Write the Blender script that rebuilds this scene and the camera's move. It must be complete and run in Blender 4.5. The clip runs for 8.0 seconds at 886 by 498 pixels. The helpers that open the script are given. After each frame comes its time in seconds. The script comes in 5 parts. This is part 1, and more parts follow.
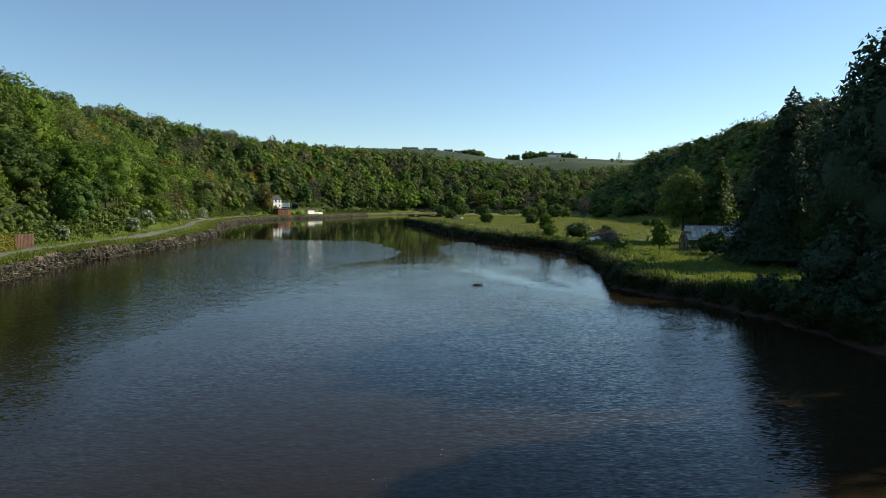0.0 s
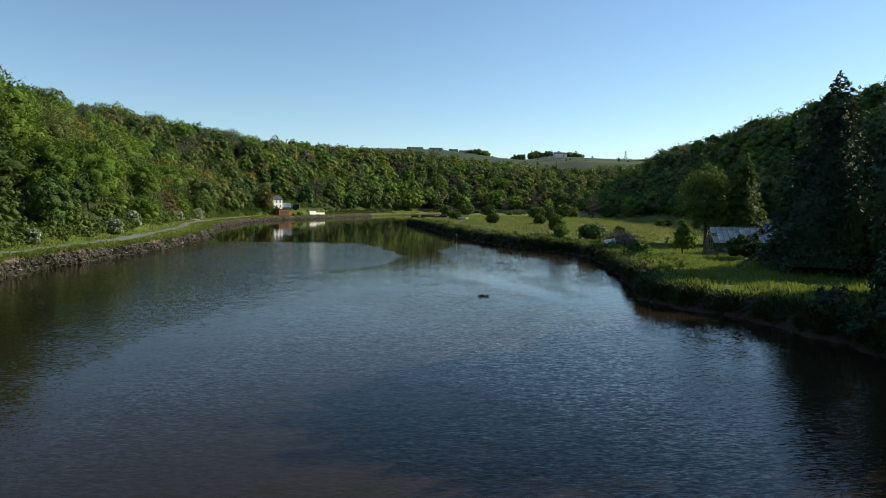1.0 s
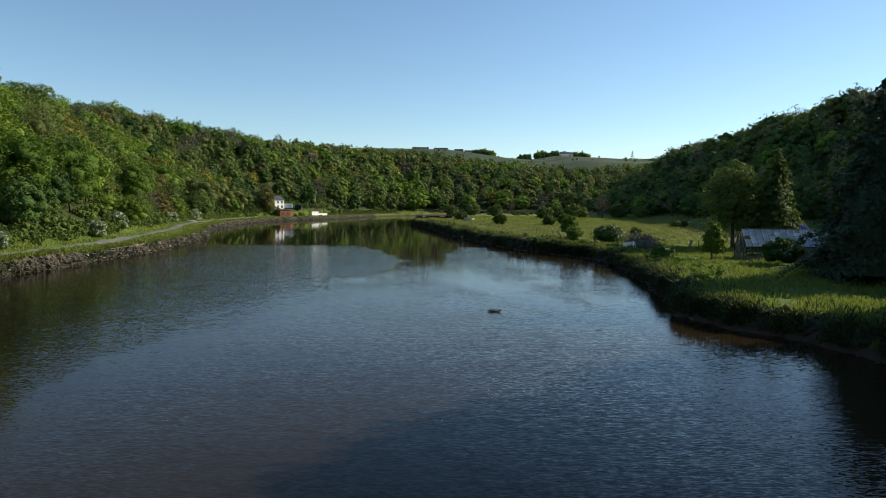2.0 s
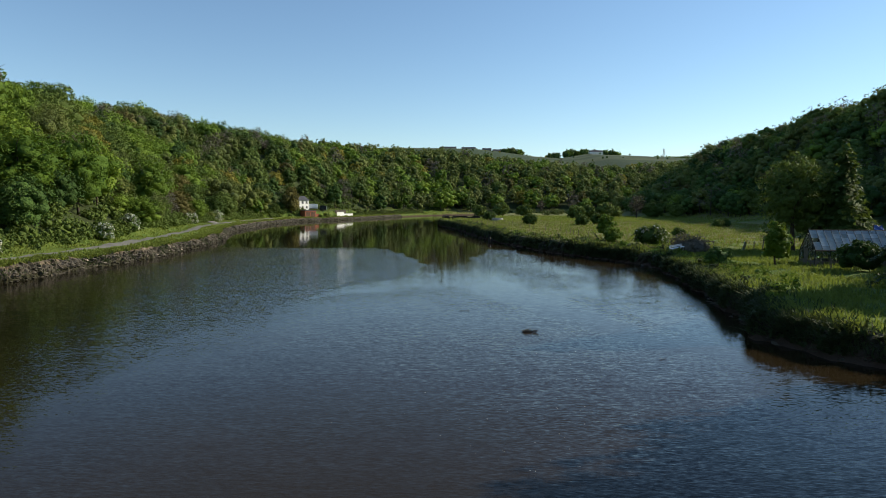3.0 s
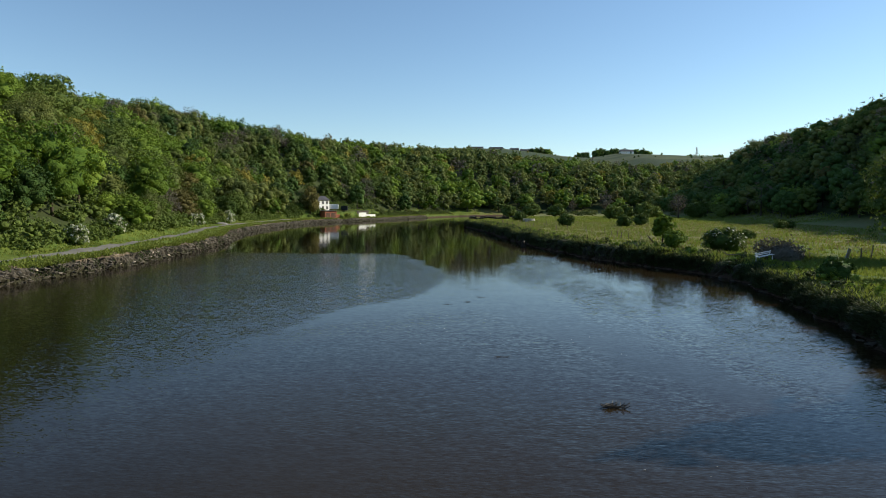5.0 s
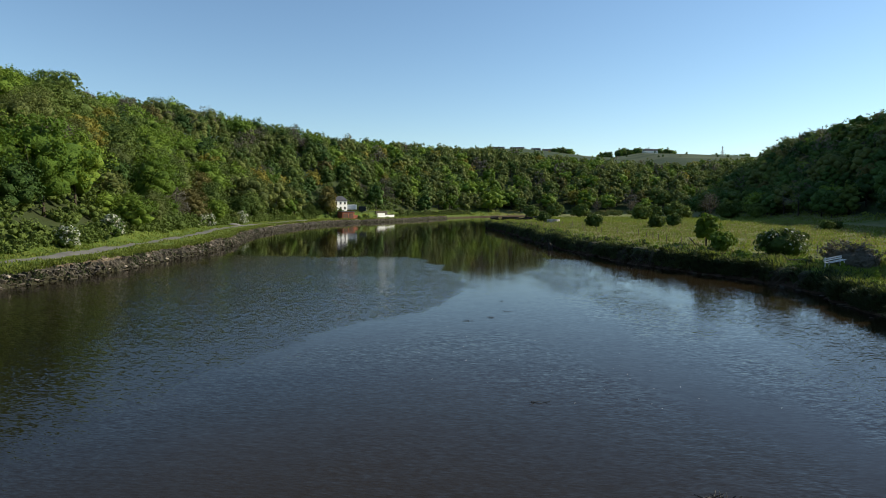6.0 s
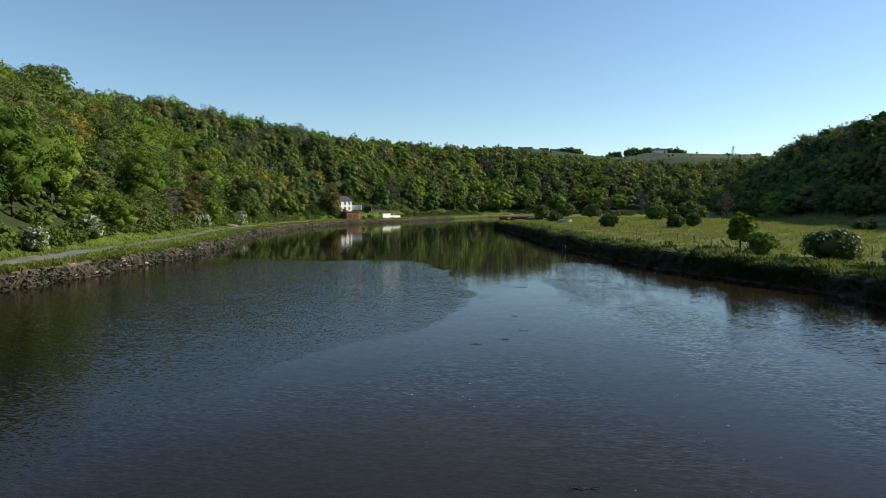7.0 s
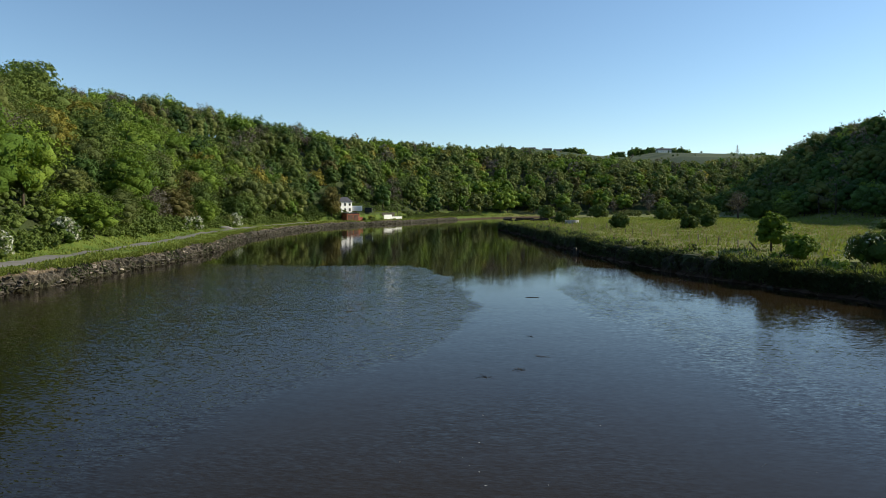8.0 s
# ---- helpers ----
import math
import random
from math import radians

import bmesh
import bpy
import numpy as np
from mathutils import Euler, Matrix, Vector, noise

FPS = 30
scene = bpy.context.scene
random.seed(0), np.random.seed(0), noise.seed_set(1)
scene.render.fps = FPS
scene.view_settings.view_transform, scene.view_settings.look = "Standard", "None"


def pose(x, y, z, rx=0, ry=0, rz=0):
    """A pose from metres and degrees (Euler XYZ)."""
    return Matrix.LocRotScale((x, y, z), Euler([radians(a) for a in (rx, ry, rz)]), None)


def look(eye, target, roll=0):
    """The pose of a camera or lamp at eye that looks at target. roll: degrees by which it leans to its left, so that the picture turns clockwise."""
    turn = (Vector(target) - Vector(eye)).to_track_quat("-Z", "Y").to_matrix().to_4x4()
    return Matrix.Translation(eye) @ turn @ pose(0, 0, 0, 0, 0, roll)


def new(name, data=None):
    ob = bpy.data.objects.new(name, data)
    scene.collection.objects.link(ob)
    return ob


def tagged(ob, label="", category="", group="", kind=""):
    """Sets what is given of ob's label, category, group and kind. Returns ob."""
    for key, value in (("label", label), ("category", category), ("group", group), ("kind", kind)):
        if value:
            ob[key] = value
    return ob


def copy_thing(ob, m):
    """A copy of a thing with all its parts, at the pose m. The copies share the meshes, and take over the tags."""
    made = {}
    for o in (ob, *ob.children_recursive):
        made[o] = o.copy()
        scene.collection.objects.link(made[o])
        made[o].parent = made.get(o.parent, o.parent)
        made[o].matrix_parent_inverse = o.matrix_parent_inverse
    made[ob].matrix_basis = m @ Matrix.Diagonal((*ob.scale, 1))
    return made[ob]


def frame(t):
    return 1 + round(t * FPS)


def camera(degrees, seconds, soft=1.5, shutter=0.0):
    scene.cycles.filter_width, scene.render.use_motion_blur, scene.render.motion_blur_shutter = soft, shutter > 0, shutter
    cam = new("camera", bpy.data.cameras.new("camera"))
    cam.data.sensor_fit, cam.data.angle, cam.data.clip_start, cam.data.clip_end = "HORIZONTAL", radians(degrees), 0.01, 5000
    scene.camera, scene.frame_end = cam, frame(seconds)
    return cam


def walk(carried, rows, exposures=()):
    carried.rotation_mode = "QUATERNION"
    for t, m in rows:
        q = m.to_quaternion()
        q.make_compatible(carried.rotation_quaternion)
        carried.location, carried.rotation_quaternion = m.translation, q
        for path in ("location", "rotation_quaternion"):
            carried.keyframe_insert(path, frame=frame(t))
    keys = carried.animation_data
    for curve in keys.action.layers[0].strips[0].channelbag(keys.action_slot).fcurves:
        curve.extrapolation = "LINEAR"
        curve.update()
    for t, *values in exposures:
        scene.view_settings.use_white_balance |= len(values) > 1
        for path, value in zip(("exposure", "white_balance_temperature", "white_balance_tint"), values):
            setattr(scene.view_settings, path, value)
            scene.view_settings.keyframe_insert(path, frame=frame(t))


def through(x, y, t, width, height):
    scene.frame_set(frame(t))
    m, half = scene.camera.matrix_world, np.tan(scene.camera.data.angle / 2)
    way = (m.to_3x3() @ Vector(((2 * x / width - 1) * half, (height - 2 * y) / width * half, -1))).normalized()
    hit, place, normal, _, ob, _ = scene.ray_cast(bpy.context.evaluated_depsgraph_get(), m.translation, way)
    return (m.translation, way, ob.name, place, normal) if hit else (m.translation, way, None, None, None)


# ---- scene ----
cam = camera(69.5, 8.0, soft=0.9)
PATH = [
    (0, (0.404, 0.663, 8.471), (0.356, 2.657, 8.33), 0.7),
    (0.5, (0.563, 4.771, 8.435), (0.5, 6.765, 8.295), 0.7),
    (1, (0.586, 8.892, 8.449), (0.521, 10.886, 8.308), 0.6),
    (1.5, (0.511, 12.964, 8.457), (0.449, 14.958, 8.317), 0.6),
    (3, (0.3, 25.332, 8.433), (0.13, 27.32, 8.291), 0.2),
    (3.5, (0.12, 29.381, 8.349), (-0.073, 31.367, 8.208), 0.2),
    (4, (-0.202, 33.508, 8.254), (-0.407, 35.492, 8.114), 0.1),
    (4.5, (-0.675, 37.664, 8.142), (-0.898, 39.647, 8.002), 0.1),
    (6, (-2.07, 50.136, 7.78), (-2.388, 52.106, 7.643), -0.0),
    (6.5, (-2.588, 54.23, 7.646), (-2.922, 56.197, 7.51), -0.1),
    (7, (-3.076, 58.212, 7.538), (-3.418, 60.178, 7.403), -0.1),
    (7.5, (-3.568, 61.88, 7.469), (-3.914, 63.845, 7.334), -0.2),
    (8, (-4.133, 65.019, 7.449), (-4.484, 66.983, 7.317), -0.3),
]
walk(cam, [(t, look(eye, target, roll)) for t, eye, target, roll in PATH], [(0, 0.14, 6680, 5), (8, 0.14, 6680, 5)])

# ---- light ----
SUN_AZ, SUN_EL = 67.0, 28.5            # degrees clockwise from +y, degrees above the horizon
world = bpy.data.worlds.new("sky")
scene.world = world
world.use_nodes = True
wn, wl = world.node_tree.nodes, world.node_tree.links
sky = wn.new("ShaderNodeTexSky")
sky.sky_type, sky.sun_disc = "NISHITA", False
sky.sun_elevation, sky.sun_rotation = radians(SUN_EL), radians(SUN_AZ)
sky.air_density, sky.dust_density, sky.ozone_density = 1.0, 0.05, 3.6
wn["Background"].inputs["Strength"].default_value = 0.14
wl.new(sky.outputs["Color"], wn["Background"].inputs["Color"])
sun = new("sun", bpy.data.lights.new("sun", "SUN"))
sun.data.energy, sun.data.angle, sun.data.color = 5.0, radians(0.55), (1.0, 0.90, 0.74)
sun_way = Vector((math.sin(radians(SUN_AZ)) * math.cos(radians(SUN_EL)), math.cos(radians(SUN_AZ)) * math.cos(radians(SUN_EL)), math.sin(radians(SUN_EL))))
sun.matrix_world = look(sun_way * 300, (0, 0, 0))
tagged(sun, "low warm afternoon sun", "sun", kind="structure")


# ---- materials ----
class Nodes:
    """A small builder for node materials."""

    def __init__(self, name):
        self.m = bpy.data.materials.new(name)
        self.m.use_nodes = True
        self.t = self.m.node_tree
        self.t.nodes.clear()
        self.out = self.t.nodes.new("ShaderNodeOutputMaterial")

    def put(self, kind, **inputs):
        n = self.t.nodes.new("ShaderNode" + kind)
        for k, v in inputs.items():
            self.set(n, k.replace("_", " "), v)
        return n

    def set(self, n, key, v):
        s = n.inputs[key]
        if hasattr(v, "is_output"):
            self.t.links.new(v, s)
        else:
            s.default_value = v

    def pos(self):
        return self.put("NewGeometry").outputs["Position"]

    def scaled(self, vec, sx, sy, sz):
        n = self.put("Mapping", Vector=vec)
        n.inputs["Scale"].default_value = (sx, sy, sz)
        return n.outputs["Vector"]

    def noise(self, vec, scale, detail=4.0, rough=0.55):
        return self.put("TexNoise", Vector=vec, Scale=scale, Detail=detail, Roughness=rough).outputs["Fac"]

    def ramp(self, fac, stops):
        n = self.put("ValToRGB", Fac=fac)
        el = n.color_ramp.elements
        while len(el) < len(stops):
            el.new(0.5)
        for e, (p, c) in zip(el, stops):
            e.position, e.color = p, (*c, 1) if len(c) == 3 else c
        return n.outputs["Color"]

    def mix(self, fac, a, b):
        n = self.t.nodes.new("ShaderNodeMix")
        n.data_type = "RGBA"
        for s, v in ((n.inputs[0], fac), (n.inputs[6], a), (n.inputs[7], b)):
            if hasattr(v, "is_output"):
                self.t.links.new(v, s)
            elif isinstance(v, tuple):
                s.default_value = (*v, 1)
            else:
                s.default_value = v
        return n.outputs[2]

    def math(self, op, a, b=0.0, c=0.0):
        n = self.t.nodes.new("ShaderNodeMath")
        n.operation = op
        for s, v in zip(n.inputs, (a, b, c)):
            if hasattr(v, "is_output"):
                self.t.links.new(v, s)
            else:
                s.default_value = v
        return n.outputs[0]

    def span(self, v, a, b, c=0.0, d=1.0):
        n = self.t.nodes.new("ShaderNodeMapRange")
        n.interpolation_type = "SMOOTHSTEP"
        self.t.links.new(v, n.inputs[0])
        for i, x in enumerate((a, b, c, d)):
            n.inputs[i + 1].default_value = x
        return n.outputs[0]

    def curve(self, v, stops):
        """A broken line through (place, value) stops."""
        total = stops[0][1]
        for (a, va), (b, vb) in zip(stops, stops[1:]):
            n = self.t.nodes.new("ShaderNodeMapRange")
            self.t.links.new(v, n.inputs[0])
            for i, x in enumerate((a, b, 0.0, vb - va)):
                n.inputs[i + 1].default_value = x
            total = self.math("ADD", total, n.outputs[0])
        return total

    def vector(self, op, a, b=None):
        n = self.t.nodes.new("ShaderNodeVectorMath")
        n.operation = op
        slots = (n.inputs[0], n.inputs["Scale"] if op == "SCALE" else n.inputs[1])
        for s, v in zip(slots, (a, b)):
            if hasattr(v, "is_output"):
                self.t.links.new(v, s)
            elif v is not None:
                s.default_value = v
        return n.outputs["Vector"]

    def bump(self, height, strength, distance):
        return self.put("Bump", Height=height, Strength=strength, Distance=distance).outputs["Normal"]

    def surface(self, colour, rough=0.8, metal=0.0, normal=None, spec=0.3):
        n = self.put("BsdfPrincipled", Roughness=rough, Metallic=metal)
        self.set(n, "Base Color", colour if hasattr(colour, "is_output") else (*colour, 1))
        n.inputs["Specular IOR Level"].default_value = spec
        if normal is not None:
            self.set(n, "Normal", normal)
        return n.outputs[0]

    def done(self, shader):
        self.t.links.new(shader, self.out.inputs["Surface"])
        return self.m


def plain(name, colour, rough=0.7, metal=0.0, vary=0.25, scale=2.0, relief=0.02, spec=0.3):
    """Painted or raw stuff: two scales of tone, fine relief."""
    k = Nodes(name)
    p = k.pos()
    big, small = k.noise(p, scale * 0.35, 5), k.noise(p, scale * 9, 3)
    dark = tuple(c * (1 - vary) for c in colour)
    light = tuple(min(1, c * (1 + vary * 0.6)) for c in colour)
    col = k.mix(k.span(big, 0.3, 0.7), dark, light)
    col = k.mix(k.math("MULTIPLY", small, 0.35), col, dark)
    return k.done(k.surface(col, rough, metal, k.bump(small, 0.35, relief), spec))


def leafy(name, a, b, c, through=0.22, rough=0.68):
    """Foliage: tone by plant, by patch and by leaf, gaps painted darker; some light passes through."""
    k = Nodes(name)
    p = k.pos()
    geo, obj = k.put("NewGeometry"), k.put("ObjectInfo")
    patch = k.noise(p, 0.13, 2)
    own = k.put("Attribute")
    own.attribute_name = "tone"                       # joined woods carry a tone for each tree
    each = k.math("ADD", own.outputs["Fac"], k.math("MULTIPLY", obj.outputs["Random"], k.math("LESS_THAN", own.outputs["Fac"], 0.01)))
    tone = k.math("ADD", k.math("MULTIPLY", each, 0.75), k.math("MULTIPLY", patch, 0.25))
    col = k.mix(k.span(tone, 0.1, 0.9), a, b)
    col = k.mix(k.math("MULTIPLY", geo.outputs["Random Per Island"], 0.40), col, c)
    clump = k.noise(p, 2.6, 3, 0.6)
    # low spots of the clump noise darkened, as shaded gaps between leaves
    col = k.mix(k.math("MULTIPLY", k.span(clump, 0.55, 0.30), 0.45), col, c)
    s = k.surface(col, rough, normal=k.bump(clump, 0.8, 0.5), spec=0.14)
    tr = k.put("BsdfTranslucent", Color=k.mix(0.5, col, (b[0] * 1.3, b[1] * 1.3, b[2] * 0.8))).outputs[0]
    m = k.put("MixShader", Fac=through)
    k.t.links.new(s, m.inputs[1])
    k.t.links.new(tr, m.inputs[2])
    return k.done(m.outputs[0])


FRESH = leafy("fresh_green_leaves", (0.094, 0.162, 0.018), (0.235, 0.326, 0.044), (0.066, 0.120, 0.020))
MID = leafy("mid_green_leaves", (0.068, 0.113, 0.024), (0.164, 0.218, 0.048), (0.058, 0.096, 0.026))
DEEP = leafy("deep_green_leaves", (0.036, 0.075, 0.017), (0.094, 0.165, 0.035), (0.033, 0.064, 0.019), 0.16)
YELLOW = leafy("yellow_green_leaves", (0.179, 0.173, 0.029), (0.344, 0.292, 0.058), (0.160, 0.160, 0.032))
OLIVE = leafy("olive_green_leaves", (0.098, 0.128, 0.034), (0.196, 0.226, 0.058), (0.086, 0.106, 0.036))
BRONZE = leafy("bronze_young_leaves", (0.125, 0.112, 0.034), (0.200, 0.176, 0.048), (0.110, 0.100, 0.041))
TWIGGY = leafy("grey_brown_twigs", (0.150, 0.132, 0.100), (0.215, 0.192, 0.150), (0.125, 0.114, 0.086), 0.1, 0.8)
BLOSSOM = leafy("white_blossom", (0.66, 0.66, 0.58), (0.74, 0.74, 0.68), (0.45, 0.48, 0.34), 0.2)
# conifer needles; on near-bank broadleaves this dark tone stands in for shade
CONIFER_AND_SHADE = leafy("conifer_and_shade_leaves", (0.052, 0.084, 0.044), (0.072, 0.108, 0.054), (0.040, 0.064, 0.036), 0.10)
WILLOW = leafy("willow_leaves", (0.080, 0.110, 0.034), (0.120, 0.150, 0.045), (0.065, 0.085, 0.030), 0.25)
GRASSY = leafy("grass_blades", (0.142, 0.206, 0.036), (0.222, 0.276, 0.052), (0.172, 0.168, 0.062), 0.35)
STRAW = leafy("dry_grass_stems", (0.256, 0.217, 0.112), (0.320, 0.262, 0.136), (0.192, 0.171, 0.088), 0.25)
WEEDS = leafy("coarse_bank_weeds", (0.046, 0.076, 0.025), (0.080, 0.108, 0.036), (0.054, 0.054, 0.033), 0.15)
GORSE = leafy("yellow_flowers", (0.45, 0.36, 0.02), (0.50, 0.42, 0.03), (0.25, 0.24, 0.03), 0.2)
BARK = plain("grey_brown_bark", (0.085, 0.068, 0.050), 0.9, vary=0.4, scale=3, relief=0.03)
STONE = plain("grey_brown_stone", (0.125, 0.108, 0.085), 0.85, vary=0.5, scale=1.2, relief=0.05)
PALE_STONE = plain("pale_dressed_stone", (0.36, 0.30, 0.23), 0.85, vary=0.35, scale=2, relief=0.03)
WEED_STONE = plain("weedy_tide_stone", (0.082, 0.068, 0.046), 0.7, vary=0.5, scale=1.6, relief=0.05)
WHITE = plain("white_painted_render", (0.80, 0.79, 0.76), 0.7, vary=0.06, relief=0.005)
SLATE = plain("grey_roof_slate", (0.075, 0.072, 0.078), 0.6, vary=0.3, scale=3)
BRICK = plain("red_brick", (0.40, 0.135, 0.080), 0.85, vary=0.3, scale=4)
WOOD = plain("weathered_grey_wood", (0.19, 0.155, 0.12), 0.85, vary=0.4, scale=4)
DARK_WOOD = plain("wet_black_wood", (0.030, 0.025, 0.020), 0.6, vary=0.4, scale=4)
STEEL = plain("galvanised_steel", (0.36, 0.38, 0.40), 0.45, 0.8, vary=0.15)
CONCRETE = plain("pale_concrete", (0.42, 0.40, 0.36), 0.85, vary=0.2)
WHITE_METAL = plain("white_vehicle_paint", (0.82, 0.82, 0.82), 0.3, vary=0.04, relief=0.001, spec=0.5)
BLACK = plain("black_rubber", (0.015, 0.015, 0.016), 0.7, vary=0.2)
RUST = plain("rust_brown_board", (0.14, 0.075, 0.05), 0.8, vary=0.35)
BLUE = plain("blue_tarpaulin", (0.04, 0.13, 0.42), 0.5, vary=0.2)
GRAVEL = plain("pale_grey_gravel", (0.30, 0.28, 0.25), 0.95, vary=0.3, scale=5, relief=0.04)


def glass_material():
    k = Nodes("old_greenhouse_glass")
    p = k.pos()
    dirt = k.span(k.noise(p, 1.2, 5), 0.35, 0.7)
    rnd = k.put("ObjectInfo").outputs["Random"]
    a = k.put("BsdfPrincipled", Roughness=0.12)
    a.inputs["Base Color"].default_value = (0.75, 0.82, 0.80, 1)
    a.inputs["Transmission Weight"].default_value = 0.75
    b = k.surface(k.mix(rnd, (0.22, 0.27, 0.29), (0.66, 0.72, 0.74)), 0.3)
    m = k.put("MixShader", Fac=k.math("ADD", k.math("MULTIPLY", dirt, 0.35), k.math("MULTIPLY", rnd, 0.45)))
    k.t.links.new(a.outputs[0], m.inputs[1])
    k.t.links.new(b, m.inputs[2])
    return k.done(m.outputs[0])


GLASS = glass_material()
k_side = Nodes("clear_side_glass")
side = k_side.put("BsdfPrincipled", Roughness=0.03)
side.inputs["Base Color"].default_value = (0.70, 0.76, 0.72, 1)
side.inputs["Transmission Weight"].default_value = 0.95
SIDE_GLASS = k_side.done(side.outputs[0])
DARK_GLASS = plain("dark_window_glass", (0.02, 0.024, 0.028), 0.08, vary=0.1, relief=0.0, spec=0.6)


def water_material():
    """Silty river: calm under the far bank and in a slick off the point, ruffled by wind elsewhere."""
    k = Nodes("silty_river_water")
    p = k.pos()
    xyz = k.put("SeparateXYZ", Vector=p)
    x, y = xyz.outputs["X"], xyz.outputs["Y"]
    wave = k.math("SUBTRACT", k.noise(k.scaled(p, 1, 0.6, 1), 0.22, 4, 0.6), 0.5)
    slow = k.math("SUBTRACT", k.noise(p, 0.06, 3), 0.5)
    # the slick lies between two curved lines running down the river
    lee = k.curve(y, [(60, -19), (78, -17), (84, -15.5), (89, -15), (95, -12), (102, -10.2), (112, -9.8), (122, -12.4), (134, -17), (143, -22)])
    off = k.curve(y, [(60, 13), (70, 9), (81, 5.4), (92, 2.4), (101, 0), (106, -2.4), (112, -3), (140, -3.2), (160, -4)])
    left = k.span(k.math("ADD", k.math("SUBTRACT", x, lee), k.math("MULTIPLY", wave, 7.0)), -0.8, 0.8, 1.0, 0.0)
    left = k.math("MULTIPLY", left, k.span(y, 70, 118, 0.52, 1.0))
    streaks = k.noise(k.scaled(p, 0.5, 0.16, 1), 0.35, 4, 0.6)
    right = k.math("MULTIPLY", k.span(k.math("ADD", k.math("SUBTRACT", x, off), k.math("MULTIPLY", wave, 7.0)), -1.2, 1.6, 0.0, 1.0), k.span(streaks, 0.40, 0.62, 0.15, 0.62))
    reach = k.curve(x, [(-18, 78), (-11, 86), (-5, 90), (0, 82), (4, 74), (9, 66), (16, 55)])
    gusts = k.span(k.noise(k.scaled(p, 0.8, 0.5, 1), 0.06, 4, 0.55), 0.40, 0.60, 0.16, 0.42)
    near = k.math("MULTIPLY", k.span(k.math("ADD", k.math("SUBTRACT", y, reach), k.math("MULTIPLY", wave, 12.0)), -2.5, 2.5, 1.0, 0.0), k.math("MULTIPLY", gusts, k.span(x, -3, 9, 1.0, 2.1)))
    ruffle = k.math("MAXIMUM", left, k.math("MAXIMUM", right, near))
    ruffle = k.math("MULTIPLY", ruffle, k.span(k.math("ADD", y, k.math("ADD", k.math("MULTIPLY", slow, 22.0), k.math("MULTIPLY", wave, 9.0))), 139.5, 145.5, 1.0, 0.0))
    shore_x = k.curve(y, [(0, -44), (65, -47), (82, -51.3), (118, -52.8), (148, -58)])
    ruffle = k.math("MULTIPLY", ruffle, k.span(k.math("ADD", k.math("SUBTRACT", x, shore_x), k.math("MULTIPLY", slow, 14.0)), 3.0, 11.0, 0.30, 1.0))
    tilt = None
    for sx, sy, scale, amount in ((0.42, 1.6, 9.0, 0.52), (0.35, 1.5, 3.6, 0.20), (0.5, 1.0, 0.3, 0.05)):
        c = k.put("TexNoise", Vector=k.scaled(p, sx, sy, 1), Scale=scale, Detail=2.0, Roughness=0.6).outputs["Color"]
        c = k.vector("MULTIPLY", k.vector("SUBTRACT", c, (0.5, 0.5, 0.5)), (amount * 0.75, amount, 0.0))
        tilt = c if tilt is None else k.vector("ADD", tilt, c)
    ruffle = k.math("ADD", k.math("MULTIPLY", ruffle, 0.97), k.span(y, 90, 150, 0.16, 0.03))
    n = k.vector("NORMALIZE", k.vector("ADD", k.vector("SCALE", tilt, ruffle), (0.0, 0.0, 1.0)))
    silt = k.mix(k.span(k.noise(p, 0.03, 4), 0.3, 0.7), (0.0226, 0.0158, 0.0078), (0.0280, 0.0196, 0.0098))
    left_dim = k.span(k.math("ADD", x, k.math("MULTIPLY", slow, 16.0)), -30, -5)       # slack side darkened in colour, standing in for its weaker sky reflection
    silt = k.mix(left_dim, (0.0095, 0.0074, 0.0042), silt)
    s = k.put("BsdfPrincipled", Roughness=0.05, IOR=1.333, Normal=n)
    s.inputs["Specular IOR Level"].default_value = 0.22
    k.set(s, "Base Color", silt)
    return k.done(s.outputs[0])


WATER = water_material()


